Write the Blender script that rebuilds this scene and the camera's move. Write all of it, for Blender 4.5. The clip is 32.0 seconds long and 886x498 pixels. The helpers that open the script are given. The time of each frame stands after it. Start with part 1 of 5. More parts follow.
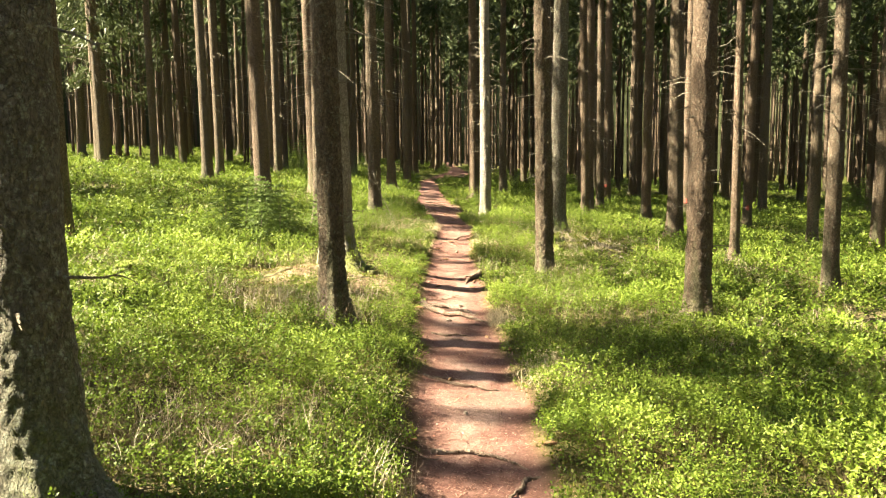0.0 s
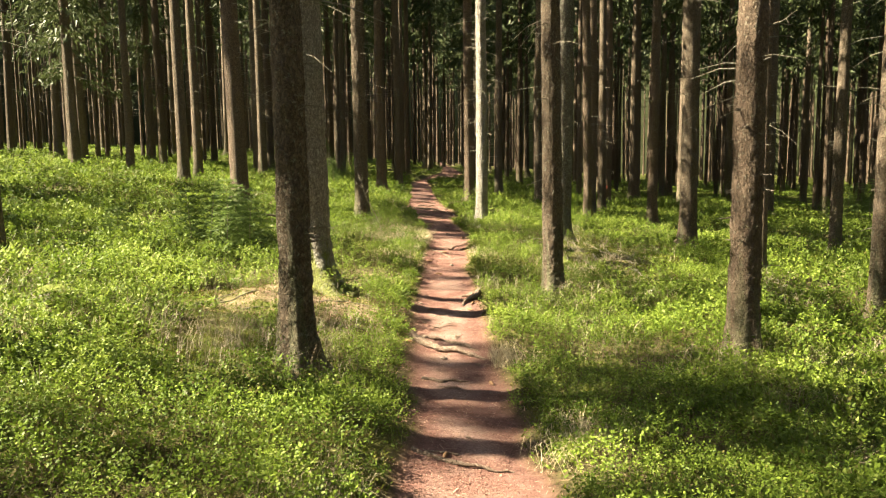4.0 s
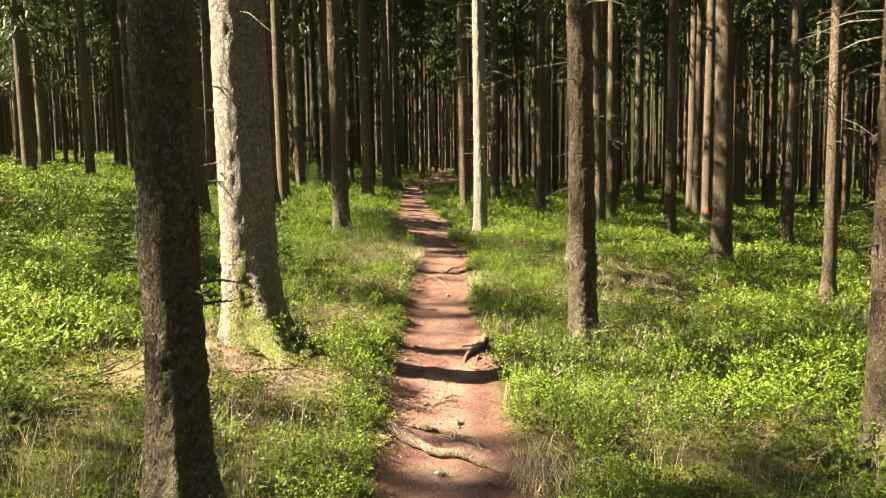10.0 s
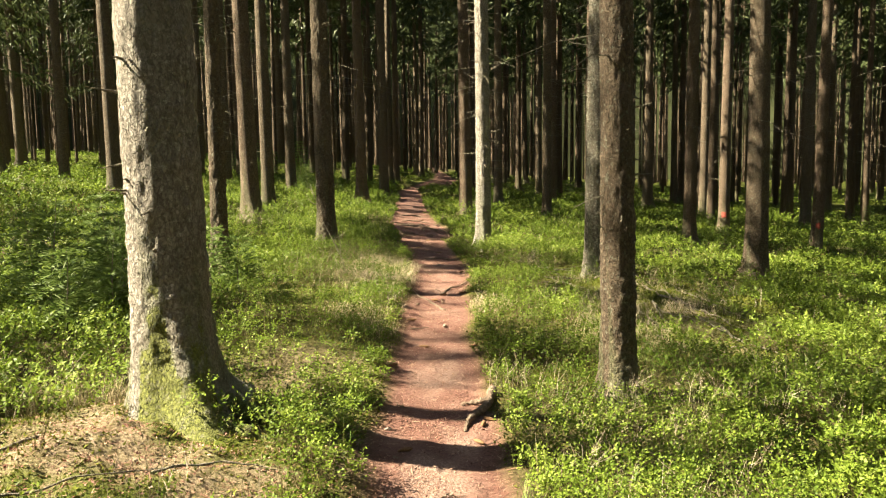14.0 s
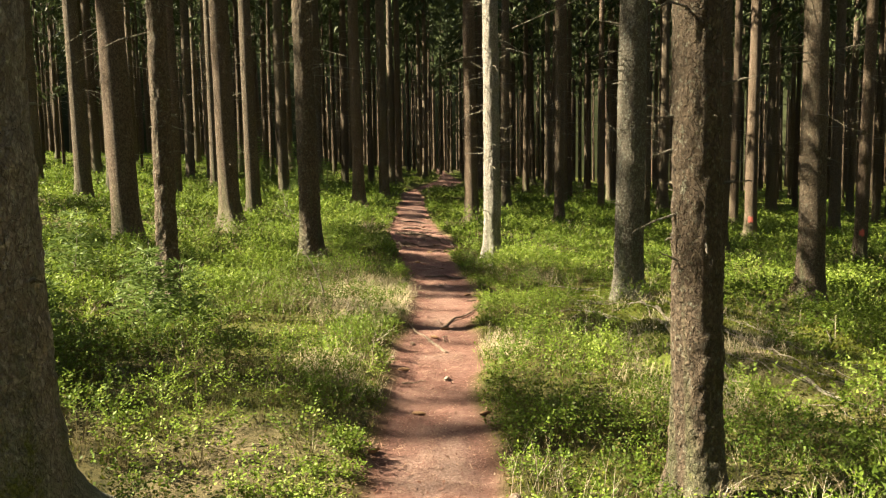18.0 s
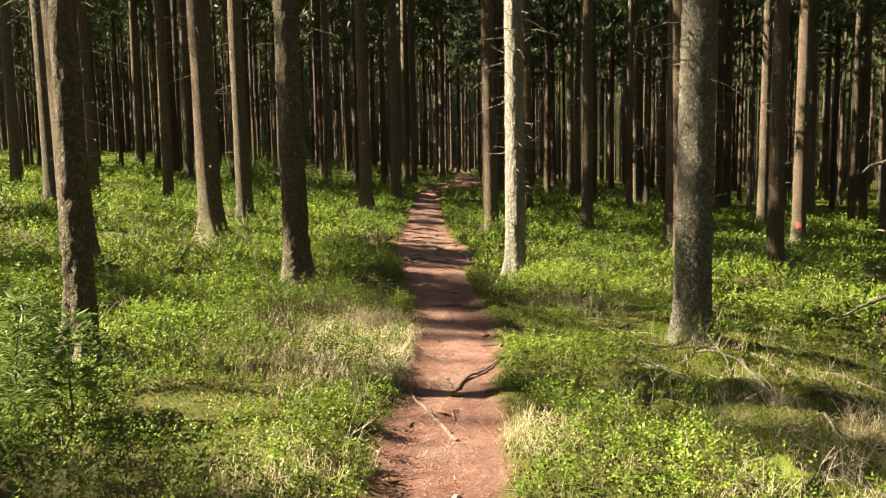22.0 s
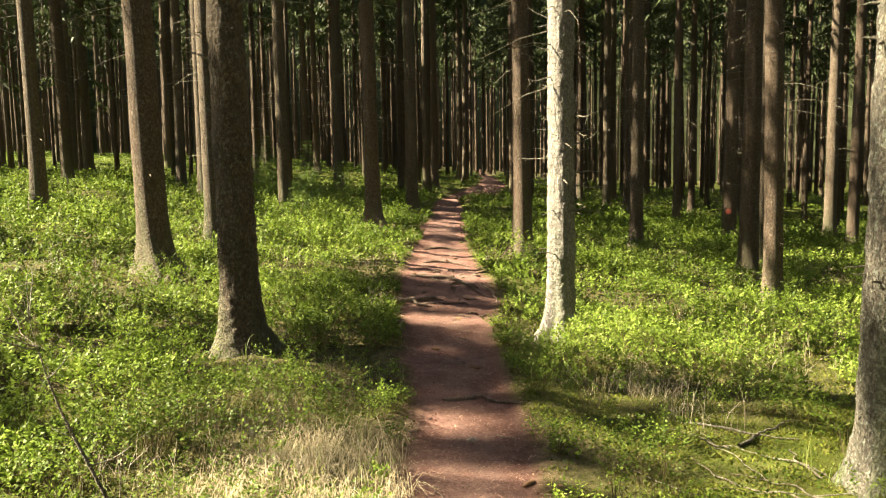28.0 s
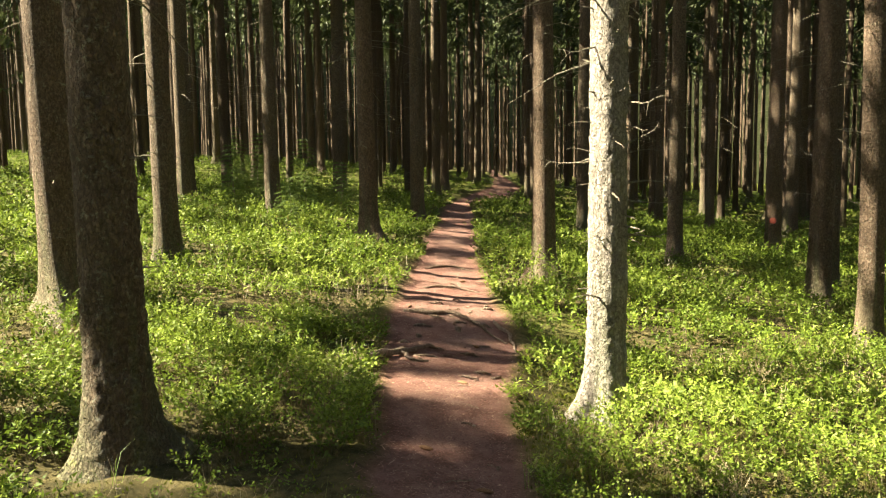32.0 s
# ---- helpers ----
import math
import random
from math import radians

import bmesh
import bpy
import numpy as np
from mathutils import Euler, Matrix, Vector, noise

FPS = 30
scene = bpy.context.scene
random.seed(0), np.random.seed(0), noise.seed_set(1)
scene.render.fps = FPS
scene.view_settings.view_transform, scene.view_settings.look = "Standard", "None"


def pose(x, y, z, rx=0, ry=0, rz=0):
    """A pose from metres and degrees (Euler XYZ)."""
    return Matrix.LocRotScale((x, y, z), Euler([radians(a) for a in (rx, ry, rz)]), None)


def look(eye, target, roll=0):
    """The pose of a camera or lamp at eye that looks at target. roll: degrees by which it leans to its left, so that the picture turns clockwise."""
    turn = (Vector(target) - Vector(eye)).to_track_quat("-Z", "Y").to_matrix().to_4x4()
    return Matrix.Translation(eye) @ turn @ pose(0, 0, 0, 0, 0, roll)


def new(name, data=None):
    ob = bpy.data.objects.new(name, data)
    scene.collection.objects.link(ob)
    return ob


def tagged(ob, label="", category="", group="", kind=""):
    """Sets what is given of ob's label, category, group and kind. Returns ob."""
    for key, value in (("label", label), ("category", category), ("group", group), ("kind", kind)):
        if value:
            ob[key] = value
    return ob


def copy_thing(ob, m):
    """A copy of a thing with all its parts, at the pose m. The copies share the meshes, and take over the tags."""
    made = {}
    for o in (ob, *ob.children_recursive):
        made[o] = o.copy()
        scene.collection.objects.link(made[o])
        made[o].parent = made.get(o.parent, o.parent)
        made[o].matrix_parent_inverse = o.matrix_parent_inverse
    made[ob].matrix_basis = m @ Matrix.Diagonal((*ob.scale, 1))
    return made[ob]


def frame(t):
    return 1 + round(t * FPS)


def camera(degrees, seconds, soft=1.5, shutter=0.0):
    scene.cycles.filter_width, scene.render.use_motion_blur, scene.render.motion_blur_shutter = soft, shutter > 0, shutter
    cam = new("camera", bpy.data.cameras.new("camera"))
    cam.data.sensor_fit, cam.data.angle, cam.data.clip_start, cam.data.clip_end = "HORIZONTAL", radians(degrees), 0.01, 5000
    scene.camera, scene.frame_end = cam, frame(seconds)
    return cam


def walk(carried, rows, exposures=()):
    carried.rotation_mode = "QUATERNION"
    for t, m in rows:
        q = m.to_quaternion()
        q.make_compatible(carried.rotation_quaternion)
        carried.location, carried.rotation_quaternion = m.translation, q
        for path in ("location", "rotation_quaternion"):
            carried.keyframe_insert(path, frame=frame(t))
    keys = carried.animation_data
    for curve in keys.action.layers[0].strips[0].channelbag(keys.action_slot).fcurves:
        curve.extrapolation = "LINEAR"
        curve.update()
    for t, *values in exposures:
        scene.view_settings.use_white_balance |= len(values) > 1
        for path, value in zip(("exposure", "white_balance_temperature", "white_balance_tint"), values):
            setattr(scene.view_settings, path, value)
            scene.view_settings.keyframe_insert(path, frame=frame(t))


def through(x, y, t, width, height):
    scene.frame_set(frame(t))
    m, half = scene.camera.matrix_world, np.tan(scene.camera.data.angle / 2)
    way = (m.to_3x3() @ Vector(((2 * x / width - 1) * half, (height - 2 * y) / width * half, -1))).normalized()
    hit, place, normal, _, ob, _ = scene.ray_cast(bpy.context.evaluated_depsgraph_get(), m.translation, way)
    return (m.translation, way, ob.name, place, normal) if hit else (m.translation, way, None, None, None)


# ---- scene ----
cam = camera(57.0, 32.0, soft=1.15)
PATH = [
    (0, (0.411, -1.527, 1.79), (0.327, 0.459, 1.567), -0.5),
    (1, (0.387, -1.076, 1.797), (0.308, 0.91, 1.573), -0.4),
    (2, (0.369, -0.679, 1.813), (0.295, 1.306, 1.585), -0.4),
    (3, (0.348, -0.271, 1.782), (0.28, 1.716, 1.566), -0.6),
    (3.5, (0.344, -0.082, 1.808), (0.276, 1.904, 1.584), -0.5),
    (5.5, (0.306, 0.745, 1.797), (0.245, 2.732, 1.575), -0.6),
    (6, (0.274, 1.005, 1.783), (0.22, 2.993, 1.565), -0.5),
    (7, (0.268, 1.435, 1.808), (0.214, 3.421, 1.583), -0.5),
    (8, (0.249, 1.837, 1.817), (0.201, 3.824, 1.59), -0.6),
    (9, (0.242, 2.277, 1.781), (0.194, 4.264, 1.565), -0.7),
    (10, (0.246, 2.776, 1.769), (0.197, 4.764, 1.557), -0.8),
    (11, (0.24, 3.148, 1.761), (0.192, 5.136, 1.551), -0.8),
    (12, (0.263, 3.633, 1.765), (0.21, 5.621, 1.555), -0.7),
    (13, (0.245, 4.077, 1.782), (0.196, 6.065, 1.569), -0.6),
    (14, (0.249, 4.582, 1.773), (0.198, 6.57, 1.563), -0.7),
    (14.5, (0.249, 4.807, 1.768), (0.196, 6.796, 1.559), -0.7),
    (16.5, (0.236, 5.719, 1.782), (0.182, 7.708, 1.572), -0.7),
    (17, (0.236, 5.99, 1.785), (0.181, 7.978, 1.575), -0.7),
    (18, (0.229, 6.517, 1.784), (0.166, 8.505, 1.576), -0.8),
    (19, (0.232, 6.969, 1.813), (0.164, 8.956, 1.6), -0.6),
    (20, (0.223, 7.525, 1.817), (0.145, 9.512, 1.606), -0.8),
    (21, (0.215, 8.031, 1.821), (0.128, 10.018, 1.611), -0.8),
    (22, (0.219, 8.65, 1.835), (0.112, 10.636, 1.624), -0.9),
    (23, (0.193, 9.062, 1.844), (0.072, 11.048, 1.633), -0.6),
    (24, (0.17, 9.681, 1.856), (0.03, 11.665, 1.646), -0.4),
    (25, (0.171, 10.23, 1.878), (0.014, 12.213, 1.669), -0.8),
    (26, (0.151, 10.858, 1.888), (-0.011, 12.841, 1.679), -0.8),
    (26.5, (0.159, 11.131, 1.892), (-0.007, 13.113, 1.685), -0.9),
    (28.5, (0.109, 12.27, 1.915), (-0.06, 14.252, 1.707), -0.8),
    (29, (0.103, 12.57, 1.923), (-0.069, 14.552, 1.713), -0.7),
    (30, (0.073, 13.247, 1.934), (-0.103, 15.228, 1.726), -0.7),
    (31, (0.06, 13.731, 1.942), (-0.124, 15.712, 1.734), -0.7),
    (32, (0.02, 14.424, 1.947), (-0.177, 16.404, 1.74), -0.6),
]
EXPOSURES = [(0, 3.4, 8300, 1), (3.5, 3.05, 8300, 1), (6, 2.85, 8300, 0), (9, 2.85, 8300, 0), (13, 2.75, 8300, -1), (17, 2.6, 8300, 0), (24, 2.7, 8300, 0), (29, 3.02, 8300, 0), (32, 3.08, 8300, 0)]
walk(cam, [(t, look(eye, target, roll)) for t, eye, target, roll in PATH], EXPOSURES)

# ---- light ----
SUN_AZ, SUN_EL = 268.0, 43.0          # compass turn from +y towards +x, height, degrees
SUN_DIR = Vector((math.sin(radians(SUN_AZ)) * math.cos(radians(SUN_EL)), math.cos(radians(SUN_AZ)) * math.cos(radians(SUN_EL)), math.sin(radians(SUN_EL))))
world = bpy.data.worlds.new("world")
scene.world = world
world.use_nodes = True
sky = world.node_tree.nodes.new("ShaderNodeTexSky")
sky.sky_type, sky.sun_disc = "NISHITA", False
sky.sun_elevation, sky.sun_rotation = radians(SUN_EL), radians(SUN_AZ)
world.node_tree.links.new(sky.outputs["Color"], world.node_tree.nodes["Background"].inputs["Color"])
world.node_tree.nodes["Background"].inputs["Strength"].default_value = 0.054
sun = new("sun", bpy.data.lights.new("sun", "SUN"))
sun.data.energy, sun.data.angle, sun.data.color = 5.0, radians(0.55), (1.0, 0.95, 0.85)
sun.matrix_world = look(SUN_DIR * 60, (0, 0, 0))


# ---- materials ----
class Nodes:
    """A material with a short way to add and join nodes."""

    def __init__(self, name):
        self.m = bpy.data.materials.new(name)
        self.m.use_nodes = True
        self.t = self.m.node_tree
        self.b = self.t.nodes["Principled BSDF"]

    def add(self, kind, **settings):
        n = self.t.nodes.new("ShaderNode" + kind)
        for key, value in settings.items():
            if key in n.inputs:
                n.inputs[key].default_value = value
            else:
                n.inputs[key.replace("_", " ")].default_value = value
        return n

    def join(self, a, b):
        self.t.links.new(a, b)

    def coords(self, scale=(1, 1, 1), kind="Object"):
        c, m = self.add("TexCoord"), self.add("Mapping")
        m.inputs["Scale"].default_value = scale
        self.join(c.outputs[kind], m.inputs["Vector"])
        return m.outputs["Vector"]

    def noise(self, at, scale, detail=4, rough=0.6):
        n = self.add("TexNoise", Scale=scale, Detail=detail, Roughness=rough)
        self.join(at, n.inputs["Vector"])
        return n.outputs["Fac"]

    def ramp(self, fac, *stops):
        r = self.add("ValToRGB").color_ramp, self.t.nodes[-1]
        ramp, node = r
        while len(ramp.elements) < len(stops):
            ramp.elements.new(0.5)
        for e, (p, c) in zip(ramp.elements, stops):
            e.position, e.color = p, (*c, 1) if len(c) == 3 else c
        self.join(fac, node.inputs["Fac"])
        return node.outputs["Color"]

    def mix(self, fac, a, b, how="MIX"):
        n = self.t.nodes.new("ShaderNodeMix")
        n.data_type, n.blend_type = "RGBA", how
        for sock, v in ((n.inputs[0], fac), (n.inputs[6], a), (n.inputs[7], b)):
            if hasattr(v, "is_linked"):
                self.join(v, sock)
            else:
                sock.default_value = v if isinstance(v, float) else (*v, 1)
        return n.outputs[2]

    def bump(self, height, strength=0.5, distance=0.01, before=None):
        n = self.add("Bump", Strength=strength, Distance=distance)
        self.join(height, n.inputs["Height"])
        if before:
            self.join(before, n.inputs["Normal"])
        return n.outputs["Normal"]

    def finish(self, color, rough=0.85, normal=None, spec=0.3):
        if hasattr(color, "is_linked"):
            self.join(color, self.b.inputs["Base Color"])
        else:
            self.b.inputs["Base Color"].default_value = (*color, 1)
        self.b.inputs["Roughness"].default_value = rough
        self.b.inputs["Specular IOR Level"].default_value = spec
        if normal:
            self.join(normal, self.b.inputs["Normal"])
        return self.m


def bark_material(name, dark, pale, lichen, lichen_at=0.62, red=0.0):
    """Scaly bark: small plates of differing tone between dark cracks, lichen specks, algae at the foot."""
    n = Nodes(name)
    at, tall = n.coords(), n.coords((1, 1, 0.55))
    bend = n.add("TexNoise", Scale=14.0)
    n.join(tall, bend.inputs["Vector"])
    warp = n.mix(0.06, tall, bend.outputs["Color"])
    plates, tones = n.add("TexVoronoi", Scale=38.0), n.add("TexVoronoi", Scale=38.0)
    plates.feature = "DISTANCE_TO_EDGE"
    n.join(warp, plates.inputs["Vector"])
    n.join(warp, tones.inputs["Vector"])
    plate_tone = n.add("SeparateColor")
    n.join(tones.outputs["Color"], plate_tone.inputs[0])
    fine, broad = n.noise(at, 75, 5, 0.7), n.noise(tall, 3.0, 4)
    crack = n.ramp(plates.outputs["Distance"], (0.0, (0, 0, 0)), (0.10, (1, 1, 1)))
    flakes = n.ramp(n.noise(n.coords((1, 1, 0.6)), 54, 4, 0.6), (0.45, (0, 0, 0)), (0.60, (1, 1, 1)))
    grit = n.ramp(fine, (0.32, (0, 0, 0)), (0.68, (1, 1, 1)))
    base = n.mix(n.mix(0.45, n.mix(0.5, grit, plate_tone.outputs[0]), flakes), dark, pale)
    streak = n.ramp(n.noise(n.coords((1, 1, 0.45)), 19, 5, 0.65), (0.38, (1, 1, 1)), (0.60, (0, 0, 0)))
    base = n.mix(n.mix(0.28, (0, 0, 0), streak), base, tuple(v * 0.7 for v in dark))
    own = n.add("ObjectInfo").outputs["Random"]
    base = n.mix(n.ramp(own, (0, (0.0,) * 3), (1, (0.35,) * 3)), base, n.mix(broad, (0.07, 0.045, 0.032), (0.16, 0.11, 0.08)))
    specks = n.ramp(n.noise(at, 30, 5, 0.7), (lichen_at - 0.06, (0, 0, 0)), (lichen_at + 0.05, (0.7,) * 3))
    base = n.mix(specks, base, lichen)
    base = n.mix(n.ramp(crack, (0.0, (0.4,) * 3), (1.0, (0, 0, 0))), base, tuple(v * 0.5 for v in dark))
    algae = n.add("Attribute")
    algae.attribute_name = "algae"
    ragged = n.add("Math")
    ragged.operation = "MULTIPLY_ADD"
    ragged.inputs[1].default_value = 0.9
    n.join(n.noise(at, 22, 5, 0.7), ragged.inputs[0])
    sum_up = n.add("Math")
    n.join(algae.outputs["Fac"], sum_up.inputs[0])
    n.join(ragged.outputs[0], sum_up.inputs[1])
    ragged.inputs[2].default_value = -0.45
    film = n.mix(grit, (0.04, 0.05, 0.025), (0.20, 0.23, 0.12))
    moss = n.mix(grit, (0.06, 0.07, 0.015), (0.24, 0.25, 0.06))
    base = n.mix(n.ramp(sum_up.outputs[0], (0.1, (0, 0, 0)), (0.8, (0.45,) * 3)), base, film)
    base = n.mix(n.ramp(sum_up.outputs[0], (0.80, (0, 0, 0)), (0.98, (0.9,) * 3)), base, moss)
    normal = n.bump(flakes, 1.0, 0.016, n.bump(crack, 0.6, 0.010, n.bump(fine, 0.8, 0.010)))
    return n.finish(base, 0.9, normal, 0.25)


def leaf_material(name, tones, through=0.35, gloss=0.35, broad_scale=0.9, shrubs=False):
    """Foliage: each leaf its own tone, drifts of tone over the patch, light shining through."""
    n = Nodes(name)
    own = n.add("NewGeometry").outputs["Random Per Island"]
    drift = n.noise(n.coords(), broad_scale, 3)
    if shrubs:
        tone = n.add("Attribute")
        tone.attribute_name = "tone"
        blend = n.add("Mix")
        blend.inputs[0].default_value = 0.58
        n.join(own, blend.inputs[2])
        n.join(tone.outputs["Fac"], blend.inputs[3])
        own = blend.outputs[0]
    color = n.ramp(own, *((i / max(1, len(tones) - 1), c) for i, c in enumerate(tones)))
    color = n.mix(n.ramp(drift, (0.35, (0, 0, 0)), (0.7, (0.3,) * 3)), color, tones[-2])
    glow = n.add("BsdfTranslucent")
    n.join(color, glow.inputs["Color"])
    n.finish(color, 0.5, None, gloss)
    both = n.add("MixShader", Fac=through)
    n.join(n.b.outputs["BSDF"], both.inputs[1])
    n.join(glow.outputs["BSDF"], both.inputs[2])
    n.join(both.outputs["Shader"], n.t.nodes["Material Output"].inputs["Surface"])
    return n.m


BARK = bark_material("spruce_bark", (0.058, 0.041, 0.030), (0.30, 0.22, 0.16), (0.33, 0.33, 0.26), 0.62)
BARK_PALE = bark_material("pale_spruce_bark", (0.07, 0.046, 0.033), (0.31, 0.215, 0.16), (0.36, 0.33, 0.26), 0.63)
# pale flaky bark of two trunks, brightened further to put sunlight into its colour
BARK_FLAKY_SUNLIT = bark_material("flaky_pale_sunlit_spruce_bark", (0.17, 0.14, 0.12), (0.60, 0.54, 0.495), (0.64, 0.60, 0.55), 0.62)
BARK_GREY = bark_material("grey_lichened_spruce_bark", (0.08, 0.068, 0.054), (0.36, 0.315, 0.26), (0.42, 0.43, 0.36), 0.59)
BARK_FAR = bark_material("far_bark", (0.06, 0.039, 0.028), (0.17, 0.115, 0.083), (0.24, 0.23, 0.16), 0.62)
DEADWOOD = bark_material("dead_wood", (0.16, 0.13, 0.10), (0.38, 0.33, 0.27), (0.36, 0.38, 0.28), 0.6)
ROOT_MOSSY = bark_material("mossy_root_bark", (0.07, 0.075, 0.03), (0.22, 0.22, 0.10), (0.20, 0.24, 0.06), 0.48)
ROOT = bark_material("root_bark", (0.15, 0.10, 0.075), (0.42, 0.31, 0.25), (0.30, 0.22, 0.17), 0.66)
NEEDLES = leaf_material("spruce_needles", [(0.034, 0.046, 0.018), (0.058, 0.076, 0.030), (0.095, 0.108, 0.048)], 0.25, 0.15, 0.4)
SAPLING_GREEN = leaf_material("young_spruce_needles", [(0.065, 0.105, 0.026), (0.115, 0.165, 0.045), (0.19, 0.24, 0.08)], 0.35, 0.15)
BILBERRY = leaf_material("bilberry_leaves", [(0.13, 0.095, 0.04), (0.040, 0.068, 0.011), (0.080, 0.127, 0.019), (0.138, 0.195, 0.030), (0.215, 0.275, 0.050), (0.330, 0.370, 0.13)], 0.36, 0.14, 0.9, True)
STALK = leaf_material("bilberry_stalks", [(0.10, 0.10, 0.035), (0.15, 0.11, 0.06), (0.09, 0.07, 0.045)], 0.1, 0.2)
BARE_STEM = leaf_material("bare_shrub_stems", [(0.14, 0.10, 0.07), (0.26, 0.20, 0.15), (0.40, 0.34, 0.27)], 0.05, 0.2)
GRASS = leaf_material("forest_grass", [(0.10, 0.18, 0.025), (0.20, 0.26, 0.06), (0.30, 0.30, 0.11)], 0.35, 0.25)
MOSS_LEAF = leaf_material("moss_shoots", [(0.038, 0.052, 0.008), (0.085, 0.105, 0.014), (0.15, 0.165, 0.027), (0.11, 0.08, 0.035)], 0.22, 0.08)
STRAW = leaf_material("dry_grass", [(0.34, 0.27, 0.17), (0.50, 0.42, 0.29), (0.20, 0.14, 0.09)], 0.25, 0.2)
NEEDLE_LITTER = leaf_material("fallen_needles", [(0.06, 0.024, 0.018), (0.20, 0.09, 0.07), (0.42, 0.27, 0.20)], 0.0, 0.2)


def ground_material():
    n = Nodes("forest_floor")
    at = n.coords()
    lane, moss, duff, worn = (n.add("Attribute") for _ in range(4))
    lane.attribute_name, moss.attribute_name, duff.attribute_name, worn.attribute_name = "lane", "moss", "duff", "worn"
    fine, grain = n.noise(at, 70, 6, 0.75), n.noise(at, 240, 4, 0.7)
    broad, mid = n.noise(at, 1.3, 4), n.noise(at, 9, 5, 0.65)
    soil = n.mix(n.ramp(fine, (0.3, (0, 0, 0)), (0.62, (1, 1, 1))), (0.046, 0.021, 0.018), (0.195, 0.092, 0.077))
    soil = n.mix(n.ramp(mid, (0.45, (0, 0, 0)), (0.62, (0.8,) * 3)), soil, n.mix(grain, (0.072, 0.034, 0.028), (0.32, 0.18, 0.15)))
    soil = n.mix(n.ramp(broad, (0.5, (0, 0, 0)), (0.72, (0.4,) * 3)), soil, (0.28, 0.16, 0.135))
    trodden = n.mix(n.ramp(fine, (0.35, (0, 0, 0)), (0.62, (1, 1, 1))), (0.15, 0.085, 0.070), (0.43, 0.30, 0.26))
    soil = n.mix(worn.outputs["Fac"], soil, trodden)
    floor = n.mix(n.ramp(mid, (0.38, (0, 0, 0)), (0.6, (1, 1, 1))), (0.035, 0.032, 0.012), (0.10, 0.08, 0.035))
    green = n.mix(n.ramp(fine, (0.3, (0, 0, 0)), (0.75, (1, 1, 1))), (0.036, 0.052, 0.008), (0.13, 0.15, 0.024))
    green = n.mix(n.ramp(mid, (0.4, (0, 0, 0)), (0.7, (0.6,) * 3)), green, (0.09, 0.078, 0.024))
    litter = n.mix(n.ramp(fine, (0.35, (0, 0, 0)), (0.65, (1, 1, 1))), (0.08, 0.048, 0.030), (0.46, 0.36, 0.25))
    litter = n.mix(n.ramp(mid, (0.40, (0.75,) * 3), (0.58, (0, 0, 0))), litter, n.mix(grain, (0.045, 0.03, 0.016), (0.12, 0.095, 0.035)))
    color = n.mix(moss.outputs["Fac"], floor, green)
    color = n.mix(duff.outputs["Fac"], color, litter)
    color = n.mix(lane.outputs["Fac"], color, soil)
    normal = n.bump(fine, 0.9, 0.018, n.bump(grain, 0.8, 0.008, n.bump(mid, 0.6, 0.035)))
    return n.finish(color, 0.95, normal, 0.15)


FLOOR = ground_material()


def plain_material(name, low, high, scale=20, rough=0.9, bump=0.4):
    n = Nodes(name)
    at = n.coords()
    grain = n.noise(at, scale, 6, 0.7)
    return n.finish(n.mix(n.ramp(grain, (0.3, (0, 0, 0)), (0.7, (1, 1, 1))), low, high), rough, n.bump(grain, bump, 0.01), 0.2)


MOSS = plain_material("moss_cushion", (0.045, 0.06, 0.010), (0.14, 0.155, 0.03), 70, 0.95, 1.0)
RED_PAINT = plain_material("red_forester_paint", (0.30, 0.055, 0.045), (0.42, 0.12, 0.095), 40, 0.8, 0.3)
STONE = plain_material("pale_stone", (0.17, 0.13, 0.11), (0.36, 0.29, 0.24), 40, 0.85)
CONE = plain_material("spruce_cone_scales", (0.10, 0.05, 0.028), (0.26, 0.15, 0.085), 90, 0.85, 0.8)
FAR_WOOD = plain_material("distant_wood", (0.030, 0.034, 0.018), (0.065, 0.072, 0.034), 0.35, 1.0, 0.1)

# ---- shape of the land ----
RNG = np.random.default_rng(7)


def lattice(ix, iy, seed):
    h = (ix.astype(np.int64) * 374761393 + iy.astype(np.int64) * 668265263 + seed * 1442695041) & 0x7FFFFFFF
    h = ((h ^ (h >> 13)) * 1274126177) & 0x7FFFFFFF
    return ((h ^ (h >> 16)) & 0xFFFF) / 65535.0


def vnoise(x, y, cell, seed=0):
    """Smooth value noise from -1 to 1."""
    x, y = np.asarray(x, float) / cell, np.asarray(y, float) / cell
    ix, iy = np.floor(x), np.floor(y)
    fx, fy = x - ix, y - iy
    fx, fy = fx * fx * (3 - 2 * fx), fy * fy * (3 - 2 * fy)
    ix, iy = ix.astype(int), iy.astype(int)
    a = lattice(ix, iy, seed) * (1 - fx) + lattice(ix + 1, iy, seed) * fx
    b = lattice(ix, iy + 1, seed) * (1 - fx) + lattice(ix + 1, iy + 1, seed) * fx
    return 2 * (a * (1 - fy) + b * fy) - 1


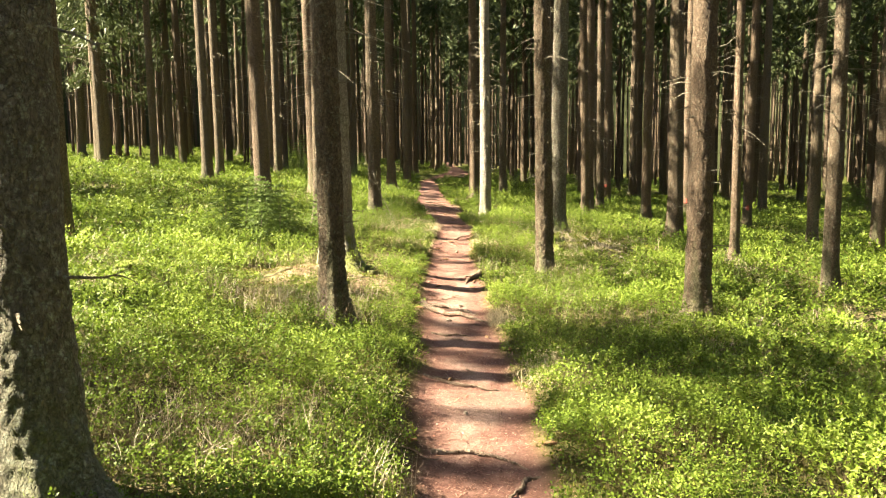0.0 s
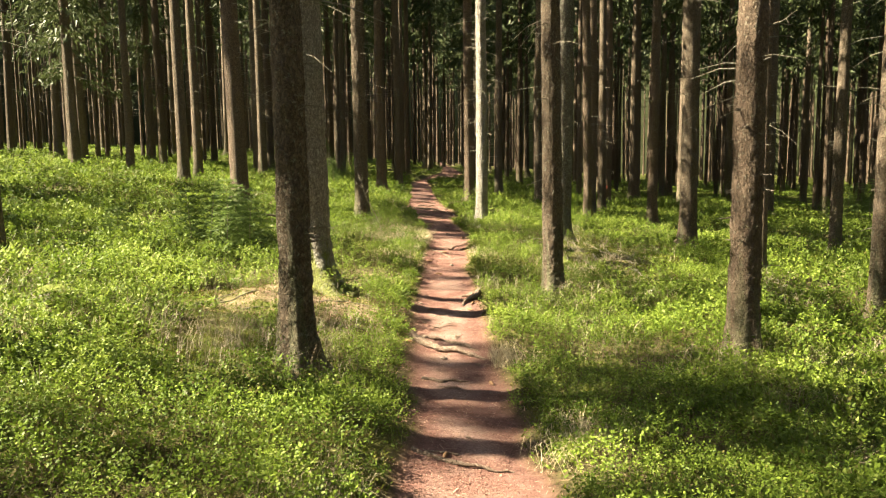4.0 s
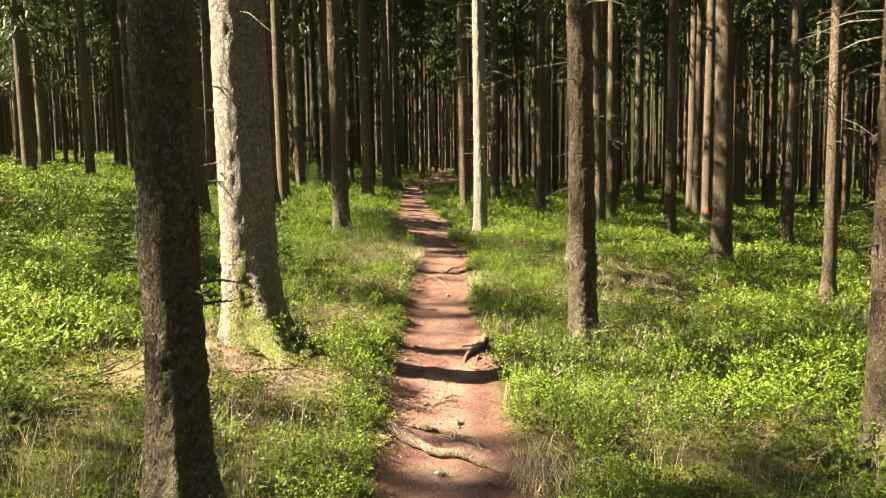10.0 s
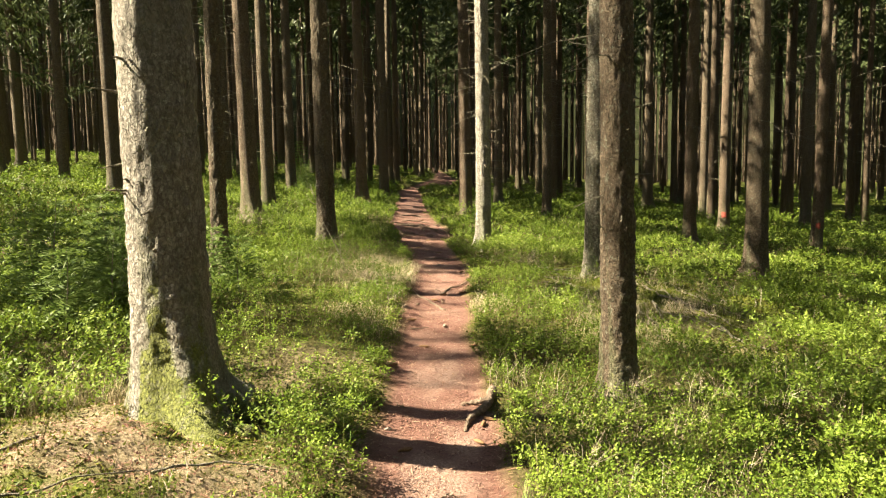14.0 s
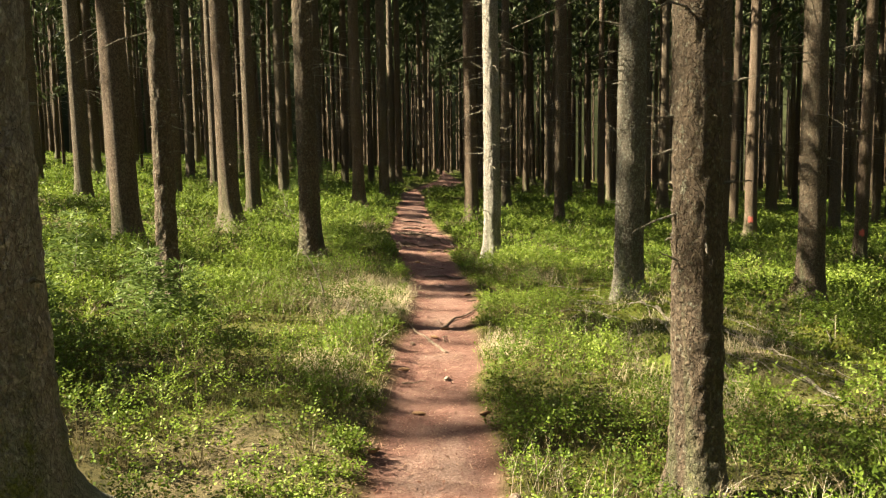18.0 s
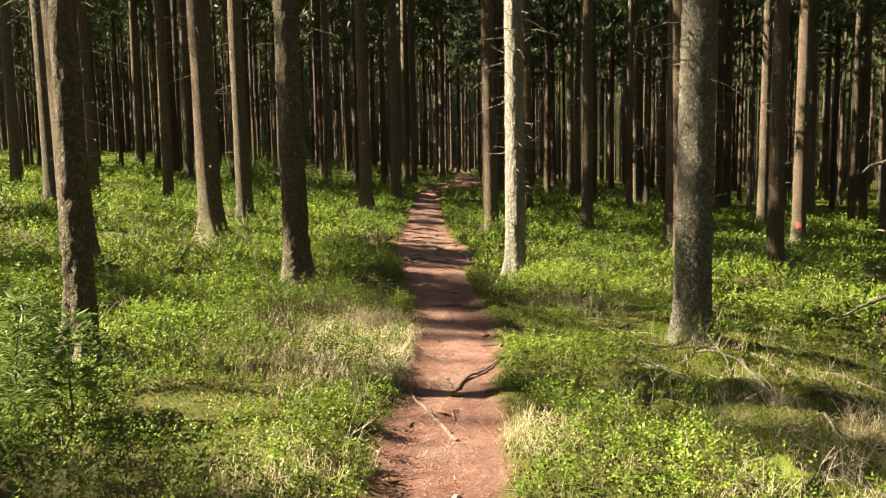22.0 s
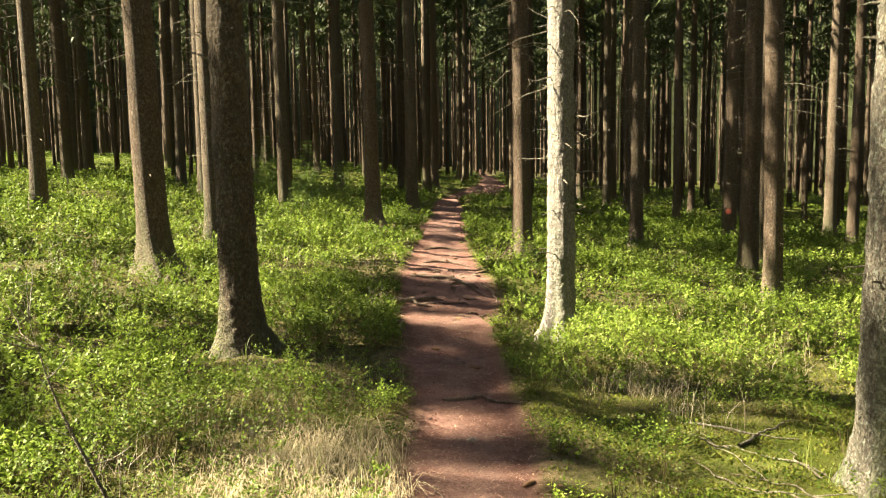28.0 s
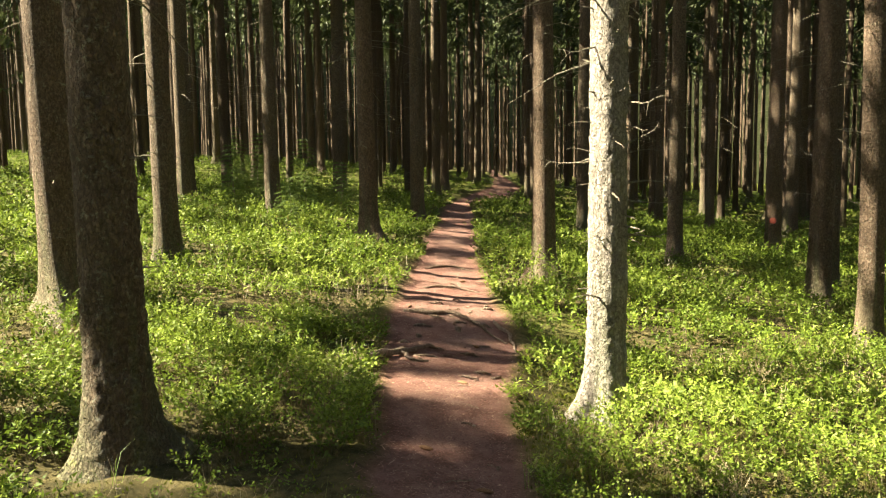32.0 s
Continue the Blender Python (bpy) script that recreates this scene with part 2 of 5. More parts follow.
LANE_Y = [-40, 0, 2.4, 4.3, 6.1, 7.4, 9, 12, 15, 16.8, 18, 20, 22, 23.5, 27, 29, 32.5, 37, 41, 44, 49, 54, 58, 62, 75, 120]
LANE_X = [2.5, 0.55, 0.45, 0.37, 0.26, 0.15, 0.10, -0.04, -0.06, -0.10, -0.28, -0.58, -0.70, -0.80, -1.18, -1.32, -1.58, -1.80, -2.12, -2.35, -2.2, -1.6, -1.1, -1.0, -1.6, -4]
LANE_HALF = [0.45, 0.45, 0.42, 0.38, 0.36, 0.37, 0.38, 0.36, 0.37, 0.35, 0.37, 0.48, 0.64, 0.58, 0.49, 0.51, 0.51, 0.50, 0.48, 0.48, 0.55, 0.9, 0.9, 0.8, 0.6, 0.6]
LANE_S = np.linspace(-40, 120, 1601)
LANE_XS = np.convolve(np.pad(np.interp(LANE_S, LANE_Y, LANE_X), 6, mode="edge"), np.ones(13) / 13, "valid")
LANE_HS = np.convolve(np.pad(np.interp(LANE_S, LANE_Y, LANE_HALF), 6, mode="edge"), np.ones(13) / 13, "valid")


def lane_off(x, y):
    """How far a place lies outside the worn edge of the path (negative on the path)."""
    edge = np.interp(y, LANE_S, LANE_HS) + 0.05 * vnoise(x, y, 0.35, 3) + 0.06 * vnoise(x, y, 1.1, 4)
    return np.abs(x - np.interp(y, LANE_S, LANE_XS)) - edge


def smooth(v, a, b):
    s = np.clip((np.asarray(v, float) - a) / (b - a), 0, 1)
    return s * s * (3 - 2 * s)


def land(x, y):
    """The ground's height."""
    x, y = np.asarray(x, float), np.asarray(y, float)
    z = 0.07 - np.where(x < 0, 0.108, 0.085) * 25 * np.tanh(x / 25)
    z = z + 0.17 * (smooth(y, 7, 17) - 0.7 * smooth(y, 30, 40)) * np.exp(-((x / 5.5) ** 2))
    z = z + 0.13 * np.exp(-((x - 2.0) / 1.5) ** 2 - ((y - 15.2) / 3.5) ** 2) + 0.07 * np.exp(-((x + 2.2) / 1.2) ** 2 - ((y - 18.5) / 1.6) ** 2)
    z = z + 0.15 * np.exp(-((y - 41) / 4) ** 2) * np.exp(-((x / 12) ** 2)) + 0.45 / (1 + np.exp(-np.clip((y - 56) / 3, -30, 30)))
    off = lane_off(x, y)
    wild = smooth(off, -0.05, 0.5)
    z = z + wild * (0.07 * vnoise(x, y, 1.4, 11) + 0.035 * vnoise(x, y, 0.45, 12) + 0.015 * vnoise(x, y, 0.16, 13) + 0.10 * vnoise(x, y, 4.5, 14))
    z = z - 0.045 * (1 - smooth(off, -0.10, 0.12)) + (1 - wild) * (0.015 * vnoise(x, y, 0.24, 15) + 0.02 * vnoise(x, y, 0.8, 16) + 0.010 * vnoise(x, y, 0.10, 17))
    z = z + (1 - wild) * 0.07 * np.exp(-((y - 23.3 - 0.3 * x) / 0.8) ** 2)
    z = z + wild * 0.09 * np.exp(-((x - 2.4) / 1.7) ** 2 - ((y - 14.6) / 3.0) ** 2) * (vnoise(x, y, 0.35, 18) + 0.4 * vnoise(x, y, 0.13, 19))
    # the litter mound round the thick mossy spruce and the bank beside it
    mound = np.exp(-((x + 1.45) / 0.85) ** 2 - ((y - 8.8) / 0.9) ** 2)
    z = z + mound * (0.12 + 0.07 * vnoise(x, y, 0.35, 26) + 0.05 * vnoise(x, y, 0.15, 27))
    return z


def mossy(x, y):
    m = smooth(vnoise(x, y, 1.7, 21) + 0.5 * vnoise(x, y, 0.5, 22), 0.1, 0.5)
    open_right = 1.2 * np.exp(-((x - 2.5) / 1.55) ** 2 - ((y - 14.9) / 2.7) ** 2)
    open_left = np.exp(-((x + 1.6) / 0.9) ** 2 - ((y - 6.6) / 1.6) ** 2)
    m = m + 0.8 * smooth(y, 27, 42) + 0.8 * smooth(np.abs(x), 11, 16)
    foot = np.exp(-((x + 1.5) / 1.0) ** 2 - ((y - 8.4) / 0.9) ** 2)
    return np.clip(0.45 * m + open_right * 1.2 + open_left * 1.3 + foot, 0, 1)


def duffy(x, y):
    d = 1.15 * np.exp(-((x + 1.5) / 0.95) ** 2 - ((y - 8.45) / 0.8) ** 2) * smooth(vnoise(x, y, 0.42, 64) + 0.6 * vnoise(x, y, 0.16, 65), -0.75, 0.05) + 0.8 * np.exp(-((x - 3.0) / 0.8) ** 2 - ((y - 13.6) / 1.0) ** 2)
    d = d + 0.9 * np.exp(-((x + 0.95) / 0.35) ** 2 - ((y - 5.85) / 0.3) ** 2) + 0.5 * np.exp(-((x + 1.5) / 0.3) ** 2 - ((y - 2.0) / 0.3) ** 2)
    return np.clip(d + (0.45 * vnoise(x, y, 0.4, 23) + 0.35 * vnoise(x, y, 0.13, 25)) * (d > 0.1) + 0.35 * smooth(vnoise(x, y, 1.2, 24), 0.55, 0.9) * (y < 17), 0, 1)


def mesh_from(name, verts, faces, material=None, smooth_faces=False):
    """A mesh from arrays; faces is one array with as many columns as each face has corners."""
    me = bpy.data.meshes.new(name)
    verts, faces = np.asarray(verts, np.float32), np.asarray(faces, np.int32)
    k = faces.shape[1]
    me.vertices.add(len(verts))
    me.vertices.foreach_set("co", verts.ravel())
    me.loops.add(faces.size)
    me.loops.foreach_set("vertex_index", faces.ravel())
    me.polygons.add(len(faces))
    me.polygons.foreach_set("loop_start", np.arange(0, faces.size, k, dtype=np.int32))
    if smooth_faces:
        me.polygons.foreach_set("use_smooth", np.ones(len(faces), bool))
    me.update(calc_edges=True)
    if material:
        me.materials.append(material)
    return me


def grid_faces(rows, cols, wrap=False):
    i = np.arange(rows - 1)[:, None] * cols
    j = np.arange(cols if wrap else cols - 1)[None]
    k = (j + 1) % cols
    return np.stack([i + j, i + k, i + cols + k, i + cols + j], -1).reshape(-1, 4)


def steps(*spans):
    out = [np.arange(a, b, s) for a, b, s in spans]
    return np.unique(np.round(np.concatenate(out + [[spans[-1][1]]]), 4))


def build_ground():
    xs = steps((-400, -60, 30), (-60, -16, 3), (-16, -5, 0.35), (-5, -2, 0.12), (-2, 1.6, 0.05), (1.6, 5, 0.12), (5, 16, 0.35), (16, 60, 3), (60, 400, 30))
    ys = steps((-400, -40, 30), (-40, -3, 2), (-3, 1, 0.2), (1, 16, 0.075), (16, 26, 0.11), (26, 48, 0.25), (48, 75, 0.5), (75, 120, 3), (120, 500, 30))
    gx, gy = np.meshgrid(xs, ys)
    gz = land(gx, gy)
    me = mesh_from("ground", np.stack([gx, gy, gz], -1).reshape(-1, 3), grid_faces(len(ys), len(xs)), FLOOR, True)
    off = lane_off(gx, gy).ravel()
    worn = (smooth(-off, 0.08, 0.34) * smooth(vnoise(gx, gy, 0.45, 61) + 0.6 * vnoise(gx, gy, 0.15, 62) + 0.5 * vnoise(gx, gy, 2.2, 63), -0.7, 0.7).ravel()) * 0.85 * (1 - 0.7 * smooth(gy, 13.4, 15.5).ravel())
    for name, values in (("lane", 1 - smooth(off, -0.10, 0.08)), ("moss", mossy(gx, gy).ravel()), ("duff", duffy(gx, gy).ravel()), ("worn", worn)):
        me.attributes.new(name, "FLOAT", "POINT").data.foreach_set("value", values.astype(np.float32))
    tagged(new("ground", me), "mossy forest floor with a worn reddish needle-covered footpath", "ground", kind="structure")


build_ground()

# ---- spruces ----
# x, y, thickness, lean to +x per metre, kind of bark
STAND = """-1.57 1.95 .34 -.012 g|-.965 6.13 .235 -.006 a|2.96 7.89 .285 -.003 b|-1.46 9.25 .42 -.017 c|1.43 10.75 .25 -.012 a
5.25 13.95 .17 0 b|5.83 11.15 .235 .0 a|5.23 18.5 .36 -.011 a|2.18 16.5 .34 .004 g|.64 20.55 .28 .001 c|.33 26.3 .32 -.009 b
-2.08 18.4 .29 -.010 a|-4.15 21.4 .35 -.023 b|-4.5 24.4 .29 -.01 a|3.7 23.4 .25 -.015 b|2.83 30 .27 -.001 a|-2.8 29.2 .32 -.009 b
8.75 31.4 .36 -.001 b|5.76 24.6 .30 .001 b|-4.9 18.6 .40 -.018 b|-8.04 23.9 .32 -.02 a|-2.67 14.25 .18 .007 a|5.55 39.4 .24 0 b|-2.8 36 .36 -.005 a
1.6 36.5 .33 0 a|4.2 26.4 .32 0 b|4.72 27.5 .27 0 a|6.2 35.4 .38 0 b|8.4 41 .38 0 a|9.2 44.3 .37 0 b|9.2 25.4 .28 .005 b|10.05 18.5 .33 .01 a
8.87 19.4 .27 .01 a|10.3 39 .38 0 a|10.5 50.5 .38 0 b|12.75 53.5 .4 0 a|13.5 36.5 .4 0 a|13.3 53.9 .4 0 b|14.7 46.2 .4 0 a|16.1 49.6 .38 0 b
21.4 52.5 .4 0 a|22.8 64.4 .4 0 a|13.6 65.5 .35 0 a|8.5 64 .32 0 b|7.9 51.3 .35 0 a|5.4 55.3 .4 0 a|4.5 43.8 .18 0 b|4.15 47 .31 0 a
4.15 40 .24 0 b|3.65 55 .38 0 a|.17 49.9 .26 0 b|-3.06 63.1 .34 0 a|-2.6 61.3 .36 0 a|-3.7 53 .38 0 b|-3.9 51 .36 0 a|-7.05 46 .33 0 a
-5.65 32.5 .33 -.01 a|-5.8 39.7 .29 0 a|-8.17 33.6 .33 -.01 a|-8.84 35.4 .35 -.01 a|-8.3 26 .28 -.015 a|-7.86 29.1 .24 0 b|-10.1 36.7 .29 0 a|-11.75 29 .28 -.015 a
-13.6 28.7 .38 -.02 a|-15 31.5 .4 -.02 a|-16.3 35 .4 -.015 a|-17.1 36.5 .36 -.015 b|-14.8 38.8 .33 -.01 a|-16.75 43.6 .4 -.01 a|-19.2 38.5 .4 0 a
-19.3 54 .4 0 a|-17.3 52.6 .38 0 b|-17.5 60 .4 0 a|-20.5 57 .42 0 a|-13 63.9 .44 0 a|-11.2 59.2 .4 0 b|-5.48 9.81 .27 -.01 a"""
STAND = [(float(a), float(b), float(c), float(d), e) for a, b, c, d, e in (row.split() for line in STAND.split("\n") for row in line.split("|"))]


def trunk_mesh(name, dia, height, lean, seed, fine, flare=1.0, ridges=5, skirt=0.0):
    """A tapered spruce trunk with a root flare and, where it stands near, bark relief."""
    r = np.random.default_rng(seed)
    around = (88, 28, 12)[fine]
    zs = (steps((-0.3, 0.9, 0.025), (0.9, 4.5, 0.05), (4.5, 8, 0.25), (8, height, 3.0)), steps((-0.3, 0.9, 0.08), (0.9, 8, 0.3), (8, height, 3.0)),
          np.array([-0.3, 0.0, 0.15, 0.5, 1.5, 5, 10, height]))[fine]
    a = np.linspace(0, 2 * np.pi, around, endpoint=False)
    A, Z = np.meshgrid(a, zs)
    up = np.clip(Z, 0, None)
    R = dia / 2 * (1.02 - 0.80 * np.clip(Z / height, 0, 1) ** 1.05)
    lobes = sum(np.clip(np.cos(A - p), 0, 1) ** k * w for p, k, w in zip(r.uniform(0, 6.28, ridges), r.uniform(7, 24, ridges), r.uniform(0.5, 1.4, ridges)))
    R = R + flare * dia * (0.20 * np.exp(-up / 0.22) + 0.42 * lobes * np.exp(-up / (0.16 + skirt)) + 0.06 * lobes * np.exp(-up / 0.8))
    R = R * (1 + 0.02 * np.cos(2 * A + r.uniform(0, 6)) + 0.012 * np.cos(3 * A + Z * 0.5 + r.uniform(0, 6)))
    if fine < 2:
        arc = A * dia / 2
        seam = lambda c, s: vnoise(arc, Z, c, seed + s) * (1 - A / 6.2832) + vnoise(arc - np.pi * dia, Z, c, seed + s) * (A / 6.2832)
        R = R + 0.006 * seam(0.22, 1) + (0.010 * np.abs(seam(0.05, 2)) + 0.010 * seam(0.03, 3) if fine == 0 else 0)
    sway = 0.03 * np.sin(Z * 0.25 + r.uniform(0, 6)) * np.clip(Z / 6, 0, 1)
    V = np.stack([R * np.cos(A) + lean * Z + sway, R * np.sin(A) + r.uniform(-0.006, 0.006) * Z, Z], -1)
    me = mesh_from(name, V.reshape(-1, 3), grid_faces(len(zs), around, True), None, True)
    patch = vnoise(np.cos(A) * 2 + Z * 0.7, np.sin(A) * 2 - Z * 0.5, 0.6, seed + 9)
    algae = 0.75 * smooth(1.1 - up / 1.3 + 0.8 * patch, 0.3, 1.2) + (1.25 * np.exp(-((A - 4.75) / 0.9) ** 2) * smooth(0.55 - up + 0.35 * patch + 0.25 * vnoise(A * dia / 2, Z, 0.09, seed + 5), 0, 0.5) if skirt else 0)
    me.attributes.new("algae", "FLOAT", "POINT").data.foreach_set("value", np.clip(algae, 0, 1).ravel().astype(np.float32))
    return me


def tube(points, radii, sides=6):
    """Verts and faces of a tapered tube along points."""
    P = np.asarray(points, float)
    T = np.gradient(P, axis=0)
    T /= np.linalg.norm(T, axis=1)[:, None] + 1e-9
    side = np.cross(T, (0.3, 0.2, 1.0))
    side /= np.linalg.norm(side, axis=1)[:, None] + 1e-9
    top = np.cross(side, T)
    a = np.linspace(0, 2 * np.pi, sides, endpoint=False)
    ring = np.cos(a)[None, :, None] * side[:, None] + np.sin(a)[None, :, None] * top[:, None]
    V = P[:, None] + ring * np.asarray(radii, float)[:, None, None]
    return V.reshape(-1, 3), grid_faces(len(P), sides, True)


def merge(pieces):
    vs, fs, n = [], [], 0
    for v, f in pieces:
        vs.append(v)
        fs.append(np.asarray(f) + n)
        n += len(v)
    return np.concatenate(vs), np.concatenate(fs)


def branch_pieces(r, length, thick, droop, twigs, sides=5):
    """A dead side branch that starts at the origin and points along +x."""
    s = np.linspace(0, 1, 7)
    kink = np.cumsum(r.normal(0, 0.05, (7, 2)), 0) * length
    P = np.stack([s * length, kink[:, 0] * s, kink[:, 1] * s + droop * length * s * s], -1)
    out = [tube(P, thick * (1 - 0.8 * s), sides)]
    for _ in range(twigs):
        i = int(r.integers(2, 6))
        d = np.array([r.uniform(0.3, 0.9), r.choice([-1, 1]) * r.uniform(0.4, 1), r.uniform(-0.5, 0.4)]) * length * r.uniform(0.15, 0.4)
        q = np.linspace(0, 1, 4)[:, None]
        out.append(tube(P[i] + q * d + np.array([0, 0, -0.1 * length]) * q * q, thick * 0.42 * (1 - 0.8 * q[:, 0]), 4))
    return out


def branch_variants():
    r = np.random.default_rng(5)
    made = []
    for length, thick, droop, twigs in ((0.10, 0.011, 0.1, 0), (0.16, 0.010, -0.1, 0), (0.26, 0.009, 0.15, 1), (0.42, 0.010, -0.15, 2), (0.7, 0.011, -0.2, 4), (1.05, 0.013, -0.25, 6), (0.34, 0.009, 0.25, 2), (0.06, 0.014, 0, 0)):
        v, f = merge(branch_pieces(r, length, thick, droop, twigs))
        made.append(mesh_from("dead_branch", v, f, DEADWOOD, True))
    return made


BRANCHES = branch_variants()


def crown_mesh(name, seed, low, high, reach, boughs, blades, size, dense=0.0):
    """A spruce crown: whorls of drooping boughs hung with needle sprays."""
    r = np.random.default_rng(seed)
    n = boughs
    z0 = low + (high - low) * r.uniform(0, 1, n) ** 0.9
    a = r.uniform(0, 2 * np.pi, n)
    span = reach * (1.05 - 0.95 * (z0 - low) / (high - low)) * r.uniform(0.55, 1.15, n)
    s = r.uniform(0.12, 1, (n, blades))
    out = s * span[:, None]
    P = np.stack([out * np.cos(a)[:, None], out * np.sin(a)[:, None], z0[:, None] - 0.32 * out * s - 0.15 * s], -1)
    P[..., :2] += r.normal(0, 0.10, (n, blades, 2)) * (1 + out[..., None] * 0.5)
    d = np.stack([np.cos(a)[:, None] * 0.45 + r.normal(0, 0.5, (n, blades)), np.sin(a)[:, None] * 0.45 + r.normal(0, 0.5, (n, blades)), -r.uniform(0.25, 1.1, (n, blades))], -1)
    d /= np.linalg.norm(d, axis=-1)[..., None]
    w = np.cross(d, r.normal(0, 1, (n, blades, 3)))
    w /= np.linalg.norm(w, axis=-1)[..., None]
    L, W = (r.uniform(0.7, 1.5, (n, blades, 1)) * size for _ in range(2))
    grow = (1 + dense * (z0 - low) / (high - low))[:, None, None]
    L, W = L * grow, W * 0.13 * grow
    V = np.stack([P - w * W, P + w * W, P + d * L], -2).reshape(-1, 3)
    F = np.arange(len(V)).reshape(-1, 3)
    return mesh_from(name, V, F, NEEDLES)


def limbs_mesh(name, seed, low, high, reach, count):
    """The bare inner limbs of a crown and the dead twigs below it."""
    r = np.random.default_rng(seed)
    out = []
    for _ in range(count):
        z, a = r.uniform(low, high), r.uniform(0, 2 * np.pi)
        length = reach * r.uniform(0.3, 1.0) * (1.1 - 0.7 * (z - low) / (high - low))
        s = np.linspace(0, 1, 3)
        P = np.stack([np.cos(a) * s * length, np.sin(a) * s * length, z - 0.25 * length * s * s + 0.10 * r.normal() * s], -1)
        out.append(tube(P, 0.009 * (1 - 0.75 * s), 3))
    return mesh_from(name, *merge(out), DEADWOOD)


FAR_CROWNS = [crown_mesh("crown", 50 + i, 8.5 + i, 24 + i, 1.9, 84, 24, 0.36, 0.9) for i in range(3)]
CROWNS = [crown_mesh("crown", 40 + i, low, 24 + i, 1.85 + 0.10 * i, 104, 20, 0.46) for i, low in enumerate((10.5, 11.5, 12.5, 9.5))]
LOW_CROWNS = [crown_mesh("crown", 60 + i, low, 22 + i, 2.1, 170, 36, 0.24, 0.6) for i, low in enumerate((5.0, 3.5))]
BARE_BOUGHS = [limbs_mesh("limbs", 80 + i, 2.4, 12, 0.8 + 0.2 * i, 46) for i in range(3)]
BUILT, TRUNKS = [], {}


def spruce(x, y, dia, lean, bark, fine, seed, crown=None, flare=1.0, mesh=None, skirt=0.0, label=""):
    """One spruce with its trunk, crown, bare limbs and the dead branches on the visible lower trunk."""
    r = np.random.default_rng(seed)
    z = float(land(x, y)) - 0.03
    tree = new("spruce_tree")
    tree.location = (x, y, z)
    words = label or ("tall spruce with reddish-brown bark and bare lower trunk" if bark == "b" else "tall spruce with dark grey-brown scaly bark and dead twigs")
    tagged(tree, words, "tree", "spruces of the stand")
    height = 24 + float(r.uniform(0, 3))
    me = mesh or trunk_mesh("trunk", dia, height, lean, seed, fine, flare, 6, skirt)
    if not me.materials:
        me.materials.append({"a": BARK, "b": BARK_PALE, "c": BARK_FLAKY_SUNLIT, "g": BARK_GREY}[bark])
    trunk = new("trunk", me)
    trunk.parent = tree
    for name, data in (("crown", crown or CROWNS[seed % 4]), ("bare_branchwork", BARE_BOUGHS[seed % 3])):
        o = new(name, data)
        o.parent, o.rotation_euler[2] = tree, float(r.uniform(0, 6.28))
        if name == "bare_branchwork":
            o["kind"] = "stuff"
        o.location = (lean * 12, 0, 0) if name == "crown" else (lean * 6, 0, 0)
    if fine < 2:
        for _ in range(100 if bark == "c" and x > 0 else (60, 22)[fine]):
            h = float(r.uniform(0.9, 5.5 if fine == 0 else 7.0))
            a = float(r.uniform(0, 2 * np.pi))
            kind = int(r.choice(8, p=[0.2, 0.36, 0.24, 0.06, 0.01, 0.0, 0.05, 0.08] if bark == "c" and x > 0 else [0.30, 0.2, 0.09, 0.004, 0.0, 0.0, 0.006, 0.40] if fine == 0 else [0.26, 0.24, 0.16, 0.06, 0.01, 0.0, 0.05, 0.22]))
            o = new("dead_branch", BRANCHES[kind])
            o.parent = trunk
            rad = dia / 2 * (1.0 - 0.8 * h / height) - 0.012
            o.location = (math.cos(a) * rad + lean * h, math.sin(a) * rad, h)
            o.rotation_euler = (float(r.uniform(0, 6)) if kind < 2 else 0, float(r.uniform(-0.35, 0.35)), a)
            k = float(r.uniform(0.7, 1.15))
            o.scale = (k, k, k)
    BUILT.append((x, y))
    TRUNKS[(x, y)] = (tree, trunk)
    return tree


def build_stand():
    for i, (x, y, dia, lean, bark) in enumerate(STAND):
        near = max(3.3, abs(x) / 0.5, y - 14.4)
        fine = 0 if near < 7.5 and y < 22 else 1 if near < 24 else 2
        flare, skirt, words = 0.95, 0.0, ""
        if (x, y) == (-1.46, 9.25):
            flare, skirt, words = 1.25, 0.07, "thick old spruce with a mossy root flare on a litter mound"
        if bark == "g" and y > 5:
            words = "tall spruce with grey lichen-covered scaly bark above mossy roots"
        if (x, y) == (.64, 20.55):
            words = "slender spruce with pale flaking bark, sunlight put into its colour, and many short dead stubs"
        spruce(x, y, dia, lean, bark, fine, 100 + i, flare=flare, skirt=skirt, label=words, crown=LOW_CROWNS[i % 2] if x < -12 and y < 45 else None)


build_stand()

